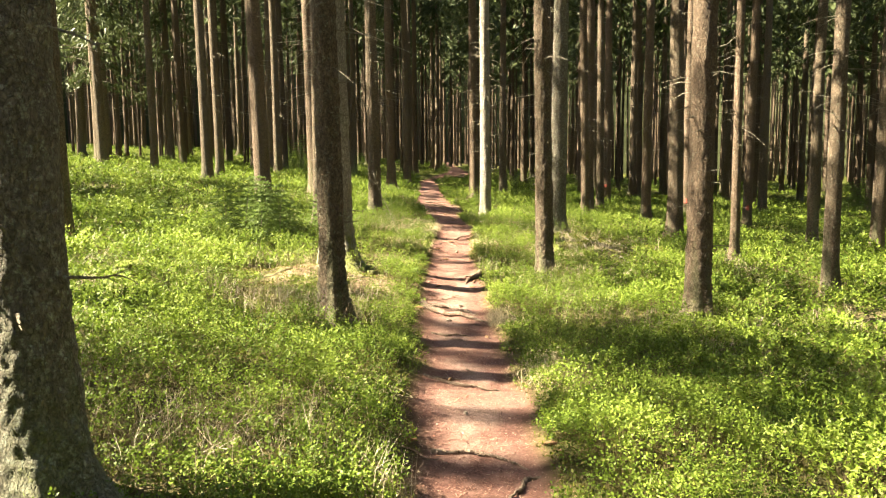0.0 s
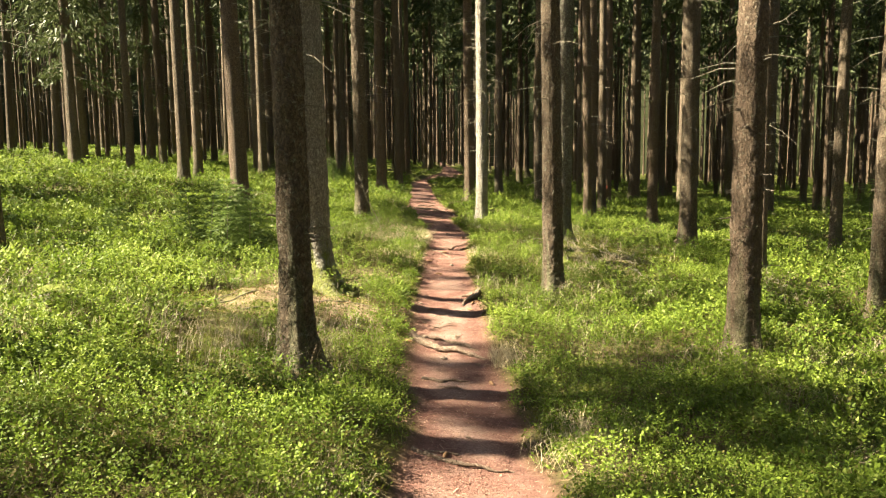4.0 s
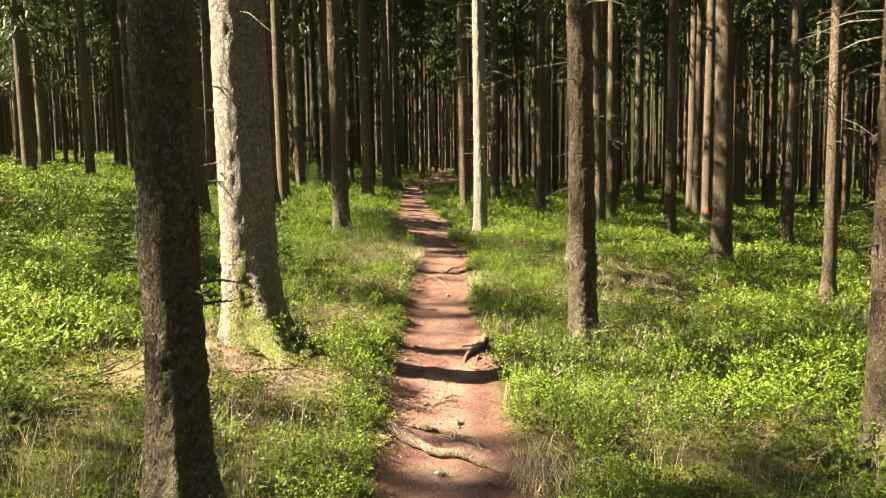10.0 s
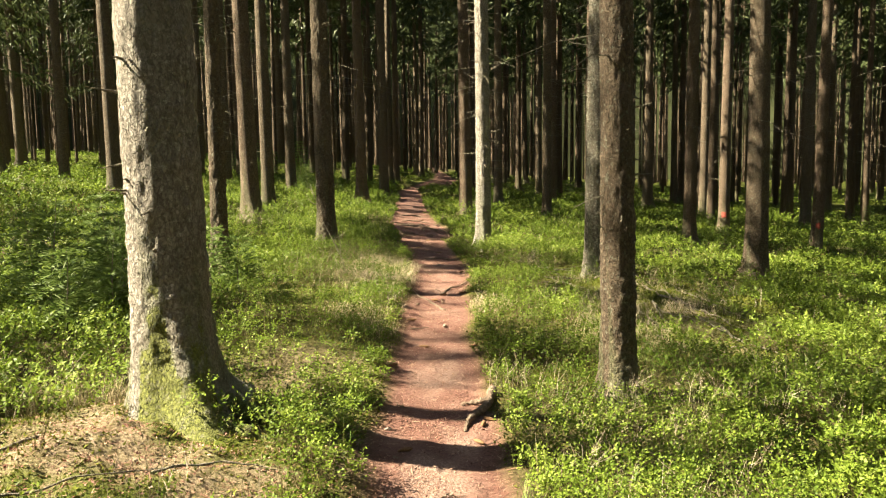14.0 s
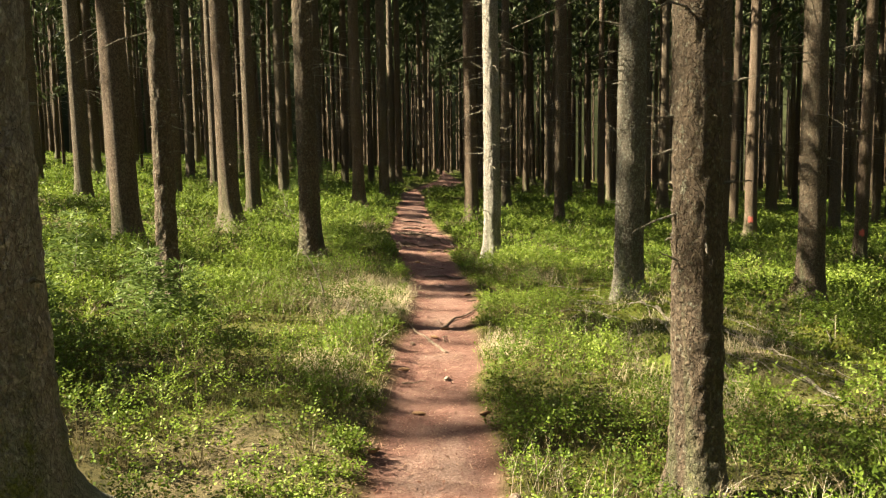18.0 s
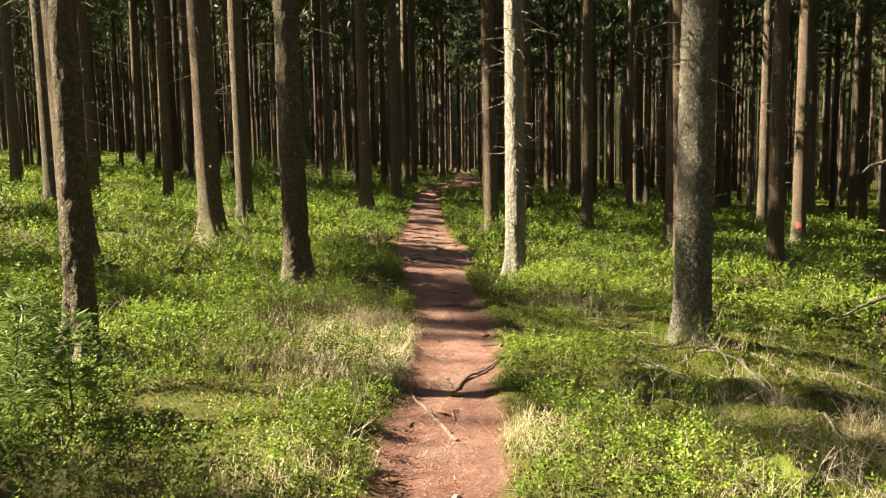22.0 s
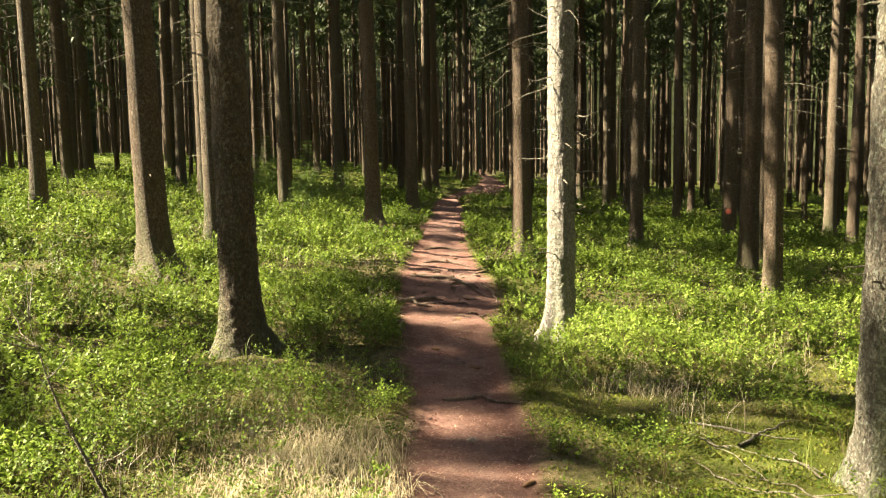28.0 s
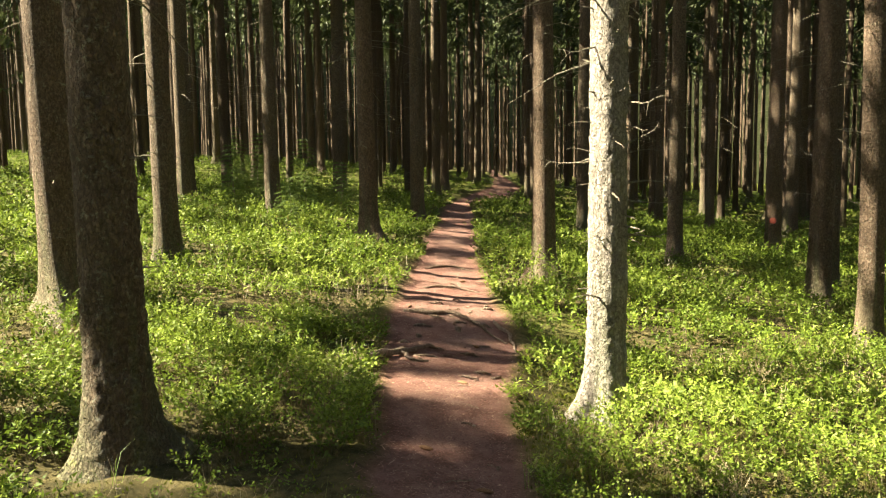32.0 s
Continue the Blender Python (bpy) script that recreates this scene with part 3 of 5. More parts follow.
# places that the gaps in the canopy open towards, and places that added unseen tufts are to shade: x, y, z, reach
SUNNY = [(-1.2, 8.5, .3, .6), (-.5, 8.3, .2, .5), (-1.46, 9.2, .6, .5), (-1.46, 9.2, 2.2, .45), (-1.46, 9.2, 4, .45), (.1, 8.7, 0, .5), (.2, 9.9, .1, .2), (-.05, 12.6, 0, .4), (.36, 3.6, 0, .15), (-1.0, 3.2, .2, .12), (-.6, 2.3, .1, .1),
         (.64, 20.5, .5, .3), (.64, 20.5, 2.0, .3), (.64, 20.5, 4.0, .35), (1.9, 20.0, 0, .45), (3.0, 20.1, 0, .5), (4.2, 19.9, -.2, .4), (2.4, 21.4, 0, .3), (-1.15, 24.75, .1, .2), (-.7, 23.6, .1, .25), (-.25, 23.45, .1, .25), (4.4, 23.2, -.2, .4),
         (-2.9, 6.4, .4, .5), (-3.6, 6.6, .5, .5), (-2.6, 5.0, .4, .4), (-3.4, 4.4, .5, .4), (-3.2, 9.0, .5, .4), (-2.6, 12.9, .4, .35), (-3.4, 13.4, .5, .3), (-2.2, 14.0, .4, .3), (-1.2, 14.2, .3, .25), (-.9, 12.9, .3, .3), (-.8, 15.6, .3, .2),
         (-1.0, 11.0, .2, .2), (1.3, 11.9, .1, .2), (-3.6, 16.4, .6, .25), (-4.9, 21.3, .6, .6), (-1.6, 20.4, .4, .15), (5.25, 13.9, 2, .3), (-2.0, 17.3, .4, .2), (-1.2, 16.9, .3, .2), (2.6, 19.2, .1, .35), (3.6, 19.1, 0, .35), (-12, 30, 5, 3), (-15, 34, 5, 3), (-10, 26, 4, 2.5)]
SHADY = [(2.18, 16.5, 1, .2), (2.18, 16.5, 2.2, .2), (3.0, 13.4, 0, .5), (2.4, 12.9, 0, .4), (3.6, 13.9, 0, .4), (2.6, 14.6, .1, .4), (1.6, 15.4, .1, .4), (-.965, 6.1, 1, .2), (-.965, 6.1, 2.2, .2), (-.965, 6.1, 3.2, .2), (1.43, 10.7, 1.2, .2), (1.43, 10.7, 2.8, .2), (-2.08, 18.4, 1.0, .2),
         (-2.08, 18.4, 2.6, .2), (2.18, 16.5, 3.5, .2), (.2, 5.4, 0, .4), (.2, 6.6, 0, .4), (.1, 7.4, 0, .3), (0, 13.6, 0, .4), (-.1, 16.4, 0, .4), (-.2, 18.2, 0, .4), (-.7, 21.4, 0, .4), (-1.57, 1.95, 1.2, .2),
         (-1.57, 1.95, 2.2, .2), (.33, 26.2, 2, .2), (.33, 26.2, 4, .2), (5.23, 18.4, 2, .2), (5.23, 18.4, 4, .2), (-2.8, 29.1, 3, .2), (-4.15, 21.4, 3.5, .2), (2.0, 14.0, .1, .6), (2.8, 30, 3, .2), (3.7, 23.4, 3.5, .2), (-1.4, 6.8, .3, .4), (2.4, 5.0, 0, .5), (3.4, 6.6, 0, .5), (1.5, 4.4, 0, .5), (1.6, 6.6, 0, .4), (4.5, 8.2, -.2, .5), (2.2, 8.6, 0, .4), (4.2, 11.0, -.2, .5), (-1.6, 20.0, .3, .4)]


def along_sun(place, h):
    k = (h - place[2]) / SUN_DIR.z
    return place[0] + SUN_DIR.x * k, place[1] + SUN_DIR.y * k


def crown_reach(h):
    return 2.1 * (1.05 - 0.9 * (h - 9) / 16) if h > 8.5 else 0.2


def blocks_sun(x, y, slim=1.0):
    for p in SUNNY:
        for h in (3, 6, 9, 11, 13, 15, 17, 19, 21, 23, 25, 27):
            a, b = along_sun(p, h)
            if (a - x) ** 2 + (b - y) ** 2 < (slim * crown_reach(h) + p[3]) ** 2:
                return True
    return False


def shaded(p, trees, slim=1.0):
    for h in (11, 12.5, 14, 15.5, 17, 18.5, 20):
        a, b = along_sun(p, h)
        if any((a - x) ** 2 + (b - y) ** 2 < (0.6 * slim * crown_reach(h)) ** 2 for x, y in trees):
            return True
    return False


def tuft_blocks(a, b, h, size=1.0):
    """Whether an added shade tuft at height h would shade a place that lies in the sun."""
    for p in SUNNY:
        k = ((a - p[0]) * SUN_DIR.x + (b - p[1]) * SUN_DIR.y) / (SUN_DIR.x ** 2 + SUN_DIR.y ** 2)
        if 0 < k and p[2] + k * SUN_DIR.z < h and (p[0] + k * SUN_DIR.x - a) ** 2 + (p[1] + k * SUN_DIR.y - b) ** 2 < (0.15 + 0.3 * p[3]) ** 2:
            return True
        for k in (-2.2 * size, -1.1 * size, 0, 1.1 * size, 2.2 * size) if size > 0.9 else (-0.5, 0, 0.5):
            u, v = along_sun(p, h + k)
            if (u - a) ** 2 + (v - b) ** 2 < (0.75 * size + 0.62 * p[3] if p[2] < 0.55 else size + p[3]) ** 2:
                return True
    return False


def tuft_shades(p, tufts):
    for a, b, h, size in tufts:
        if size < 0.9:
            continue
        for k in (-1.5, 0, 1.5):
            u, v = along_sun(p, h + k)
            if (u - a) ** 2 + (v - b) ** 2 < 0.36:
                return True
    return False


def in_view(x, y):
    return -6 < y < 42 and abs(x + 0.1) < 0.56 * (y + 3) + 1.2


def fill_forest():
    """The rest of the stand round about: single trees as far as they can be told apart, then one mass with unseen crown
    tufts added to shade the floor.
    """
    r = np.random.default_rng(21)
    spots = list(BUILT)
    cells = {}
    for p in spots:
        cells.setdefault((int(p[0] // 3), int(p[1] // 3)), []).append(p)
    fills = []
    for _ in range(26000):
        x, y = float(r.uniform(-75, 75)), float(r.uniform(-30, 130))
        if y < 42 and abs(x + 0.1) < 0.56 * (y + 3) + 1.2 and y > -6 and (abs(x) < 9 or y < 34):
            continue
        if -6 < y < 20 and abs(x) < 4 or y < 66 and abs(float(np.interp(y, LANE_S, LANE_XS)) - x) < 1.3:
            continue
        key = (int(x // 3), int(y // 3))
        gap = 3.7 if x < -19 and 5 < y < 62 else 2.7 if y > 36 or x > 8 else 2.8
        if any((x - q[0]) ** 2 + (y - q[1]) ** 2 < gap * gap for i in (-1, 0, 1) for j in (-1, 0, 1) for q in cells.get((key[0] + i, key[1] + j), ())):
            continue
        if x < 0 and y < 34 and blocks_sun(x, y):
            continue
        cells.setdefault(key, []).append((x, y))
        fills.append((x, y))
    # thin trees out of view, added only to cast shade: x, y, tuft height, size
    shade = []
    around = [p for p in BUILT + fills if -40 < p[0] < 6 and p[1] < 40]
    under = [(float(np.interp(q, LANE_S, LANE_XS)) + e, q, 0, .3) for q in (5, 5.7, 6.4, 7.1, 9.9, 10.6, 14.1, 14.9, 15.7, 16.5, 17.3, 18.1, 18.9, 19.7, 20.5, 21.3, 22.1, 24.6, 25.4, 26.2) for e in (-.2, .25)]
    wanted = list(SHADY)
    for gx in np.arange(-8, 10, 0.9):
        for gy in np.arange(2.5, 46, 1.0):
            p = (gx + 0.3 * float(r.normal()), gy + 0.3 * float(r.normal()), 0.1 - 0.1 * gx, 0.3)
            share = 0.4 if gy > 26 else 0.9 if gx > 1.2 and 12 < gy < 18 else 0.6 if gx > 0.8 and gy < 9 else 0.42 if gx > 0.8 and gy < 18 else 0.35 if gx > 1 else 0.28
            if abs(gx) < 0.3 * gy + 3 and r.uniform() < share and all((p[0] - q[0]) ** 2 + (p[1] - q[1]) ** 2 > (0.5 + q[3]) ** 2 for q in SUNNY if q[2] < 1.0):
                wanted.append(p)
    lane = [(float(np.interp(q, LANE_S, LANE_XS)) + e, q, .15, .1) for q in np.arange(17.2, 22.8, 0.42) for e in (-.15, 0.1, .35)]
    lane += [(u, v, .1, .1) for u in np.arange(1.3, 3.9, 0.42) for v in np.arange(12.5, 15.0, 0.42)] + [(u, v, 0, .1) for u in np.arange(0.8, 3.6, 0.45) for v in np.arange(4.0, 6.6, 0.45)]
    for p in lane:
        for h in (20, 18, 22, 16, 19, 17, 21, 15):
            a, b = along_sun(p, h)
            if not in_view(a, b) and not tuft_blocks(a, b, h, 0.4) and all((a - q[0]) ** 2 + (b - q[1]) ** 2 > 0.05 or abs(h - q[2]) > 1 for q in shade) and all((a - q[0]) ** 2 + (b - q[1]) ** 2 > 0.3 for q in around):
                shade.append((a, b, h, 0.4))
                break
    for i, p in enumerate(under + wanted):
        if i >= len(under) and shaded(p, around) and r.uniform() < 0.7 or tuft_shades(p, shade):
            continue
        for h in (19, 17, 21, 15, 22, 18, 20, 16, 14, 13, 12, 11.5, 23):
            for jx, jy in ((0, 0), (0, .3), (0, -.3), (.4, 0), (-.4, 0)):
                a, b = along_sun(p, h)
                a, b = a + jx, b + jy
                if not in_view(a, b) and not tuft_blocks(a, b, h) and all((a - q[0]) ** 2 + (b - q[1]) ** 2 > 0.5 for q in around) and all((a - q[0]) ** 2 + (b - q[1]) ** 2 > 0.5 for q in shade if q[3] > 0.9):
                    shade.append((a, b, h, 1.0))
                    break
            else:
                continue
            break
    fills.sort(key=lambda p: abs(p[0]) * 0.5 + abs(p[1] - 44) + (40 if abs(p[0]) > 0.56 * (p[1] + 4) else 0))
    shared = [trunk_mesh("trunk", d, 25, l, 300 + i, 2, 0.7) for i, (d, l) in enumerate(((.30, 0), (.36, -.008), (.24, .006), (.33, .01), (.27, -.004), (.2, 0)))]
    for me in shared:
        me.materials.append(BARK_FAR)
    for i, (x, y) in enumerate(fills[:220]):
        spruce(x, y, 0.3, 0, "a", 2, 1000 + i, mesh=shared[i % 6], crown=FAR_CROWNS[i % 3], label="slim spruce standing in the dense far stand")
    trunks, sprays = [], []
    crown_v = [np.zeros(len(c.vertices) * 3, np.float32) for c in (CROWNS[0], LOW_CROWNS[0])]
    for arr, c in zip(crown_v, (CROWNS[0], LOW_CROWNS[0])):
        c.vertices.foreach_get("co", arr)
    # the added shade tufts join the far mass, each on a thin pole
    for i, (x, y, tuft, size) in enumerate([(*p, 0.0, 1.0) for p in fills[220:]] + shade):
        z, d = float(land(x, y)), float(r.uniform(0.2, 0.42)) * (0.5 if tuft and size > 0.9 else 0.14 if tuft else 1.0)
        a = np.linspace(0, 2 * np.pi, 7, endpoint=False)
        V = np.concatenate([np.stack([x + np.cos(a) * d / 2 * k + 0.01 * float(r.normal()) * h, y + np.sin(a) * d / 2 * k, np.full(7, z + h)], -1) for h, k in ((-0.2, 1.3), (1.0, 1.0), (tuft + 2 if tuft else 24, 0.3))])
        trunks.append((V, grid_faces(3, 7, True)))
        src = crown_v[0 if r.uniform() < 0.7 or y < 40 else 1].reshape(-1, 3, 3)
        some = src[r.integers(0, len(src), int(r.uniform(36, 125)) if tuft and size > 0.9 else int(r.uniform(16, 40)) if tuft else 150)]
        turn = float(r.uniform(0, 6.28))
        c, s = math.cos(turn), math.sin(turn)
        mid = some.mean(1, keepdims=True)
        leafy = (some - mid) * (2.0 if tuft else np.where(mid[..., 2:] > 13, 2.2, 1.3))
        if tuft:
            leafy = leafy * (0.65 if size > 0.9 else 0.45)
            mid = np.clip(r.normal(0, 1, mid.shape), -1.8, 1.8) * np.array([0.5, 0.5, 1.25]) * (1.0 if size > 0.9 else 0.32) + np.array([0, 0, tuft - z])
        some = mid + leafy
        q = np.stack([some[..., 0] * c - some[..., 1] * s + x, some[..., 0] * s + some[..., 1] * c + y, some[..., 2] + z], -1).reshape(-1, 3)
        sprays.append((q, np.arange(len(q)).reshape(-1, 3)))
    far = tagged(new("far_woods"), "dense far spruce wood of many thin trunks, with unseen tufts added for shade", "woods", kind="stuff")
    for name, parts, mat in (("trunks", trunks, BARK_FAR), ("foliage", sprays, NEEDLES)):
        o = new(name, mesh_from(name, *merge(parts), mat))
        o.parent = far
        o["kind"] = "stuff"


fill_forest()


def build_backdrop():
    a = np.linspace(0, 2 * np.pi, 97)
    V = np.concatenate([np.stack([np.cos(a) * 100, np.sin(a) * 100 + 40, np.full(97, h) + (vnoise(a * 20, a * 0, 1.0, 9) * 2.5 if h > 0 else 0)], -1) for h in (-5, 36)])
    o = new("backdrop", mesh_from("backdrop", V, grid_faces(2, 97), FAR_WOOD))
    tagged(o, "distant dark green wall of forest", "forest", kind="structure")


build_backdrop()

# ---- undergrowth ----


def near_to_walk(x, y):
    return np.maximum(np.maximum(3.3, np.abs(x) / 0.5), y - 14.4)


def scatter(seed, count, spread, keep):
    """Places over the visible floor, thinned out with their distance from the walk, and by keep."""
    r = np.random.default_rng(seed)
    y = r.uniform(-2.2, 46, count)
    x = r.uniform(-1, 1, count) * np.minimum(0.56 * (y + 4.5), 16) * spread
    d = near_to_walk(x, y)
    ok = r.uniform(0, 1, count) < keep(x, y) * np.minimum(1, (4.5 / d)) ** 1.15
    return x[ok], y[ok], d[ok], r


def clear_of_trees(x, y, rim=0.12):
    out = np.ones(len(x), bool)
    for tx, ty, dia, *_ in STAND[:24]:
        out &= (x - tx) ** 2 + (y - ty) ** 2 > (dia / 2 + rim) ** 2
    return out


def bilberry():
    """Bilberry shrubs: low domes of leafy sprigs, each a short twig with small leaves to either side."""
    def keep(x, y):
        off = lane_off(x, y)
        patch = smooth(vnoise(x, y, 1.5, 31) + 0.5 * vnoise(x, y, 0.5, 32), -0.8, 0.0).clip(0.42, 1)
        bare = np.maximum(0.95 * np.clip(1.2 * duffy(x, y), 0, 1), 0.9 * smooth(mossy(x, y), 0.5, 0.95))
        tuft = np.exp(-((x + 1.42) / 0.30) ** 2 - ((y - 7.35) / 0.28) ** 2) + np.exp(-((x + 0.60) / 0.20) ** 2 - ((y - 7.95) / 0.35) ** 2) + np.exp(-((x + 2.1) / 0.25) ** 2 - ((y - 9.4) / 0.25) ** 2)
        return np.where(off > 0.06, 1, 0) * np.maximum(patch * (1 - bare), np.clip(1.3 * tuft, 0, 1))
    x, y, d, r = scatter(31, 32000, 1.0, keep)
    ok = clear_of_trees(x, y)
    x, y, d = x[ok], y[ok], d[ok]
    n, sprigs, per = len(x), 24, 7
    grow = (d / 4.0).clip(1, 5) ** 0.82
    edge = 0.4 + 0.6 * smooth(lane_off(x, y), 0.0, 0.45)
    wide = r.uniform(0.12, 0.27, n) * grow ** 0.6 * edge
    tall = (0.10 + 0.13 * smooth(vnoise(x, y, 1.5, 33), -0.4, 0.7) + 0.16 * smooth(vnoise(x, y, 0.6, 34), -0.3, 0.7) + 0.03 * smooth(y, 14, 18) + 0.06 * r.normal(size=n)).clip(0.07, 0.44) * edge
    tone = np.clip(0.42 + 0.24 * r.normal(size=n) + 0.40 * vnoise(x, y, 0.45, 38) + 0.28 * vnoise(x, y, 1.3, 39), 0.0, 1)
    a, rho = r.uniform(0, 6.283, (n, sprigs)), np.sqrt(r.uniform(0, 1, (n, sprigs)))
    out = np.stack([np.cos(a), np.sin(a)], -1)
    C = np.empty((n, sprigs, 3))
    C[..., :2] = np.stack([x, y], -1)[:, None] + out * (rho * wide[:, None])[..., None]
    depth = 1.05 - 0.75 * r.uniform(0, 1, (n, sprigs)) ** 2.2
    C[..., 2] = land(C[..., 0], C[..., 1]) + tall[:, None] * (0.25 + 0.75 * np.sqrt(1 - 0.85 * rho ** 2)) * depth
    C = np.where((lane_off(C[..., 0], C[..., 1]) > -0.04)[..., None], C, np.stack([x, y, land(x, y) + 0.5 * tall], -1)[:, None])
    go = np.concatenate([out * (0.25 + 0.65 * rho)[..., None], np.full((n, sprigs, 1), 0.75)], -1) + r.normal(0, 0.35, (n, sprigs, 3))
    go /= np.linalg.norm(go, axis=-1)[..., None]
    face = np.concatenate([out * 0.3 * rho[..., None], np.ones((n, sprigs, 1))], -1) + r.normal(0, 0.35, (n, sprigs, 3))
    side = np.cross(go, face)
    side /= np.linalg.norm(side, axis=-1)[..., None] + 1e-6
    t = np.linspace(-0.5, 0.5, per)
    long = r.uniform(0.06, 0.11, (n, sprigs)) * grow[:, None] ** 0.8
    P = C[:, :, None] + go[:, :, None] * (long[..., None] * t)[..., None]
    hand = np.where(np.arange(per) % 2 == 0, 1.0, -1.0)
    hand[-1] = 0.15
    D = go[:, :, None] * 0.55 + side[:, :, None] * hand[:, None] * 0.85 + r.normal(0, 0.28, P.shape)
    D /= np.linalg.norm(D, axis=-1)[..., None]
    W = np.cross(face[:, :, None] + r.normal(0, 0.45, P.shape), D)
    W /= np.linalg.norm(W, axis=-1)[..., None] + 1e-6
    L = r.uniform(0.0145, 0.027, (n, sprigs, per, 1)) * grow[:, None, None, None] ** 0.74
    # sprigs low inside a shrub are toned darker: shade put into the leaf colour
    leaf_tone_and_shade = np.broadcast_to((np.clip(tone[:, None] + 0.16 * r.normal(size=(n, sprigs)) + 0.25 * (depth - 0.85), 0, 1))[..., None], (n, sprigs, per))
    close = d < 4.2
    V = np.stack([P, P + D * L * 0.5 + W * L * 0.30, P + D * L, P + D * L * 0.5 - W * L * 0.30], -2)[close].reshape(-1, 3)
    U = np.stack([P - W * L * 0.36, P + W * L * 0.36, P + D * L * 1.25], -2)[~close].reshape(-1, 3)
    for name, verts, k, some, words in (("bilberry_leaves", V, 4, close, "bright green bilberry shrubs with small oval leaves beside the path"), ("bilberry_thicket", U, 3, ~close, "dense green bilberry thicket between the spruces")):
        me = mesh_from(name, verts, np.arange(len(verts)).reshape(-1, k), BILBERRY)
        me.attributes.new("tone", "FLOAT", "FACE").data.foreach_set("value", leaf_tone_and_shade[some].ravel().astype(np.float32))
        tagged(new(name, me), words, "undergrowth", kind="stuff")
    some = d < 8
    tip = C[some] - 0.4 * long[some][..., None] * go[some]
    foot = np.concatenate([0.7 * np.stack([x, y], -1)[some][:, None] + 0.3 * tip[..., :2], np.broadcast_to(land(x, y)[some][:, None, None], tip.shape[:2] + (1,))], -1)
    rim = r.normal(0, 1, tip.shape) * np.array([1, 1, 0.2])
    rim *= 0.0016 * grow[some][:, None, None] / np.linalg.norm(rim, axis=-1)[..., None]
    V = np.stack([foot - rim, foot + rim, tip], -2).reshape(-1, 3)
    tagged(new("bilberry_stalks", mesh_from("bilberry_stalks", V, np.arange(len(V)).reshape(-1, 3), STALK)), "thin brownish bilberry stalks under the leaves", "undergrowth", kind="stuff")


bilberry()


def far_undergrowth():
    """The same shrubs far off, as coarse leafy clumps."""
    r = np.random.default_rng(36)
    n = 24000
    y = r.uniform(16, 85, n)
    x = r.uniform(-1, 1, n) * np.minimum(0.62 * (y + 3), 42)
    ok = (np.maximum(y / 40, np.abs(x) / 14) > r.uniform(0.75, 1.1, n)) & (lane_off(x, y) > 0.15)
    x, y = x[ok], y[ok]
    n, per = len(x), 12
    C = np.stack([x[:, None] + r.normal(0, 0.2, (n, per)), y[:, None] + r.normal(0, 0.2, (n, per)), land(x, y)[:, None] + r.uniform(0.03, 0.42, (n, per)) * (0.6 + 0.5 * vnoise(x, y, 3, 37))[:, None]], -1)
    D = r.normal(0, 1, (n, per, 3)) * np.array([1, 1, 0.35])
    D *= r.uniform(0.03, 0.065, (n, per, 1)) / np.linalg.norm(D, axis=-1)[..., None]
    W = np.cross(D, r.normal(0, 0.6, (n, per, 3)) + np.array([0, 0, 1.0])) * 0.5
    V = np.stack([C + W * 1.3, C + D * 1.7, C - W * 1.3], -2).reshape(-1, 3)
    me = mesh_from("far_undergrowth", V, np.arange(len(V)).reshape(-1, 3), BILBERRY)
    me.attributes.new("tone", "FLOAT", "FACE").data.foreach_set("value", np.repeat(r.uniform(0, 1, n), per).astype(np.float32))
    tagged(new("far_undergrowth", me), "low green undergrowth beneath the far spruces", "undergrowth", kind="stuff")


far_undergrowth()


def blades(name, label, seed, count, keep, material, long, thin, lie):
    x, y, d, r = scatter(seed, count, 0.8, keep)
    ok = clear_of_trees(x, y, 0.05)
    x, y, d = x[ok], y[ok], d[ok]
    n, per = len(x), 7
    grow = (d / 4.0).clip(1, 3) ** 0.6
    a = r.uniform(0, 6.283, (n, per))
    foot = np.stack([x[:, None] + r.normal(0, 0.035, (n, per)), y[:, None] + r.normal(0, 0.035, (n, per)), np.repeat(land(x, y)[:, None], per, 1)], -1)
    L = r.uniform(0.5, 1.2, (n, per)) * long * grow[:, None] ** 0.5
    bend = r.uniform(0.2, 1.0, (n, per)) * lie
    out = np.stack([np.cos(a), np.sin(a), np.zeros_like(a)], -1)
    side = np.stack([-np.sin(a), np.cos(a), np.zeros_like(a)], -1) * (thin * grow[:, None, None])
    up = np.array([0, 0, 1.0])
    mid = foot + out * (L * bend * 0.35)[..., None] + up * (L * 0.55)[..., None]
    tip = foot + out * (L * bend)[..., None] + up * (L * (1 - 0.55 * bend ** 1.5).clip(0.05, 1))[..., None]
    V = np.stack([foot - side, foot + side, mid + side * 0.8, mid - side * 0.8, tip + side * 0.1, tip - side * 0.1], -2).reshape(-1, 6, 3)
    i = np.arange(len(V))[:, None] * 6
    F = np.concatenate([i + np.array([[0, 1, 2, 3]]), i + np.array([[3, 2, 4, 5]])])
    tagged(new(name, mesh_from(name, V.reshape(-1, 3), F, material)), label, "grass", kind="stuff")


blades("forest_grass", "thin green grass blades between the bilberries", 41, 4000, lambda x, y: (lane_off(x, y) > 0) * smooth(vnoise(x, y, 1.1, 41), -0.1, 0.6) * 0.9, GRASS, 0.24, 0.0014, 0.9)


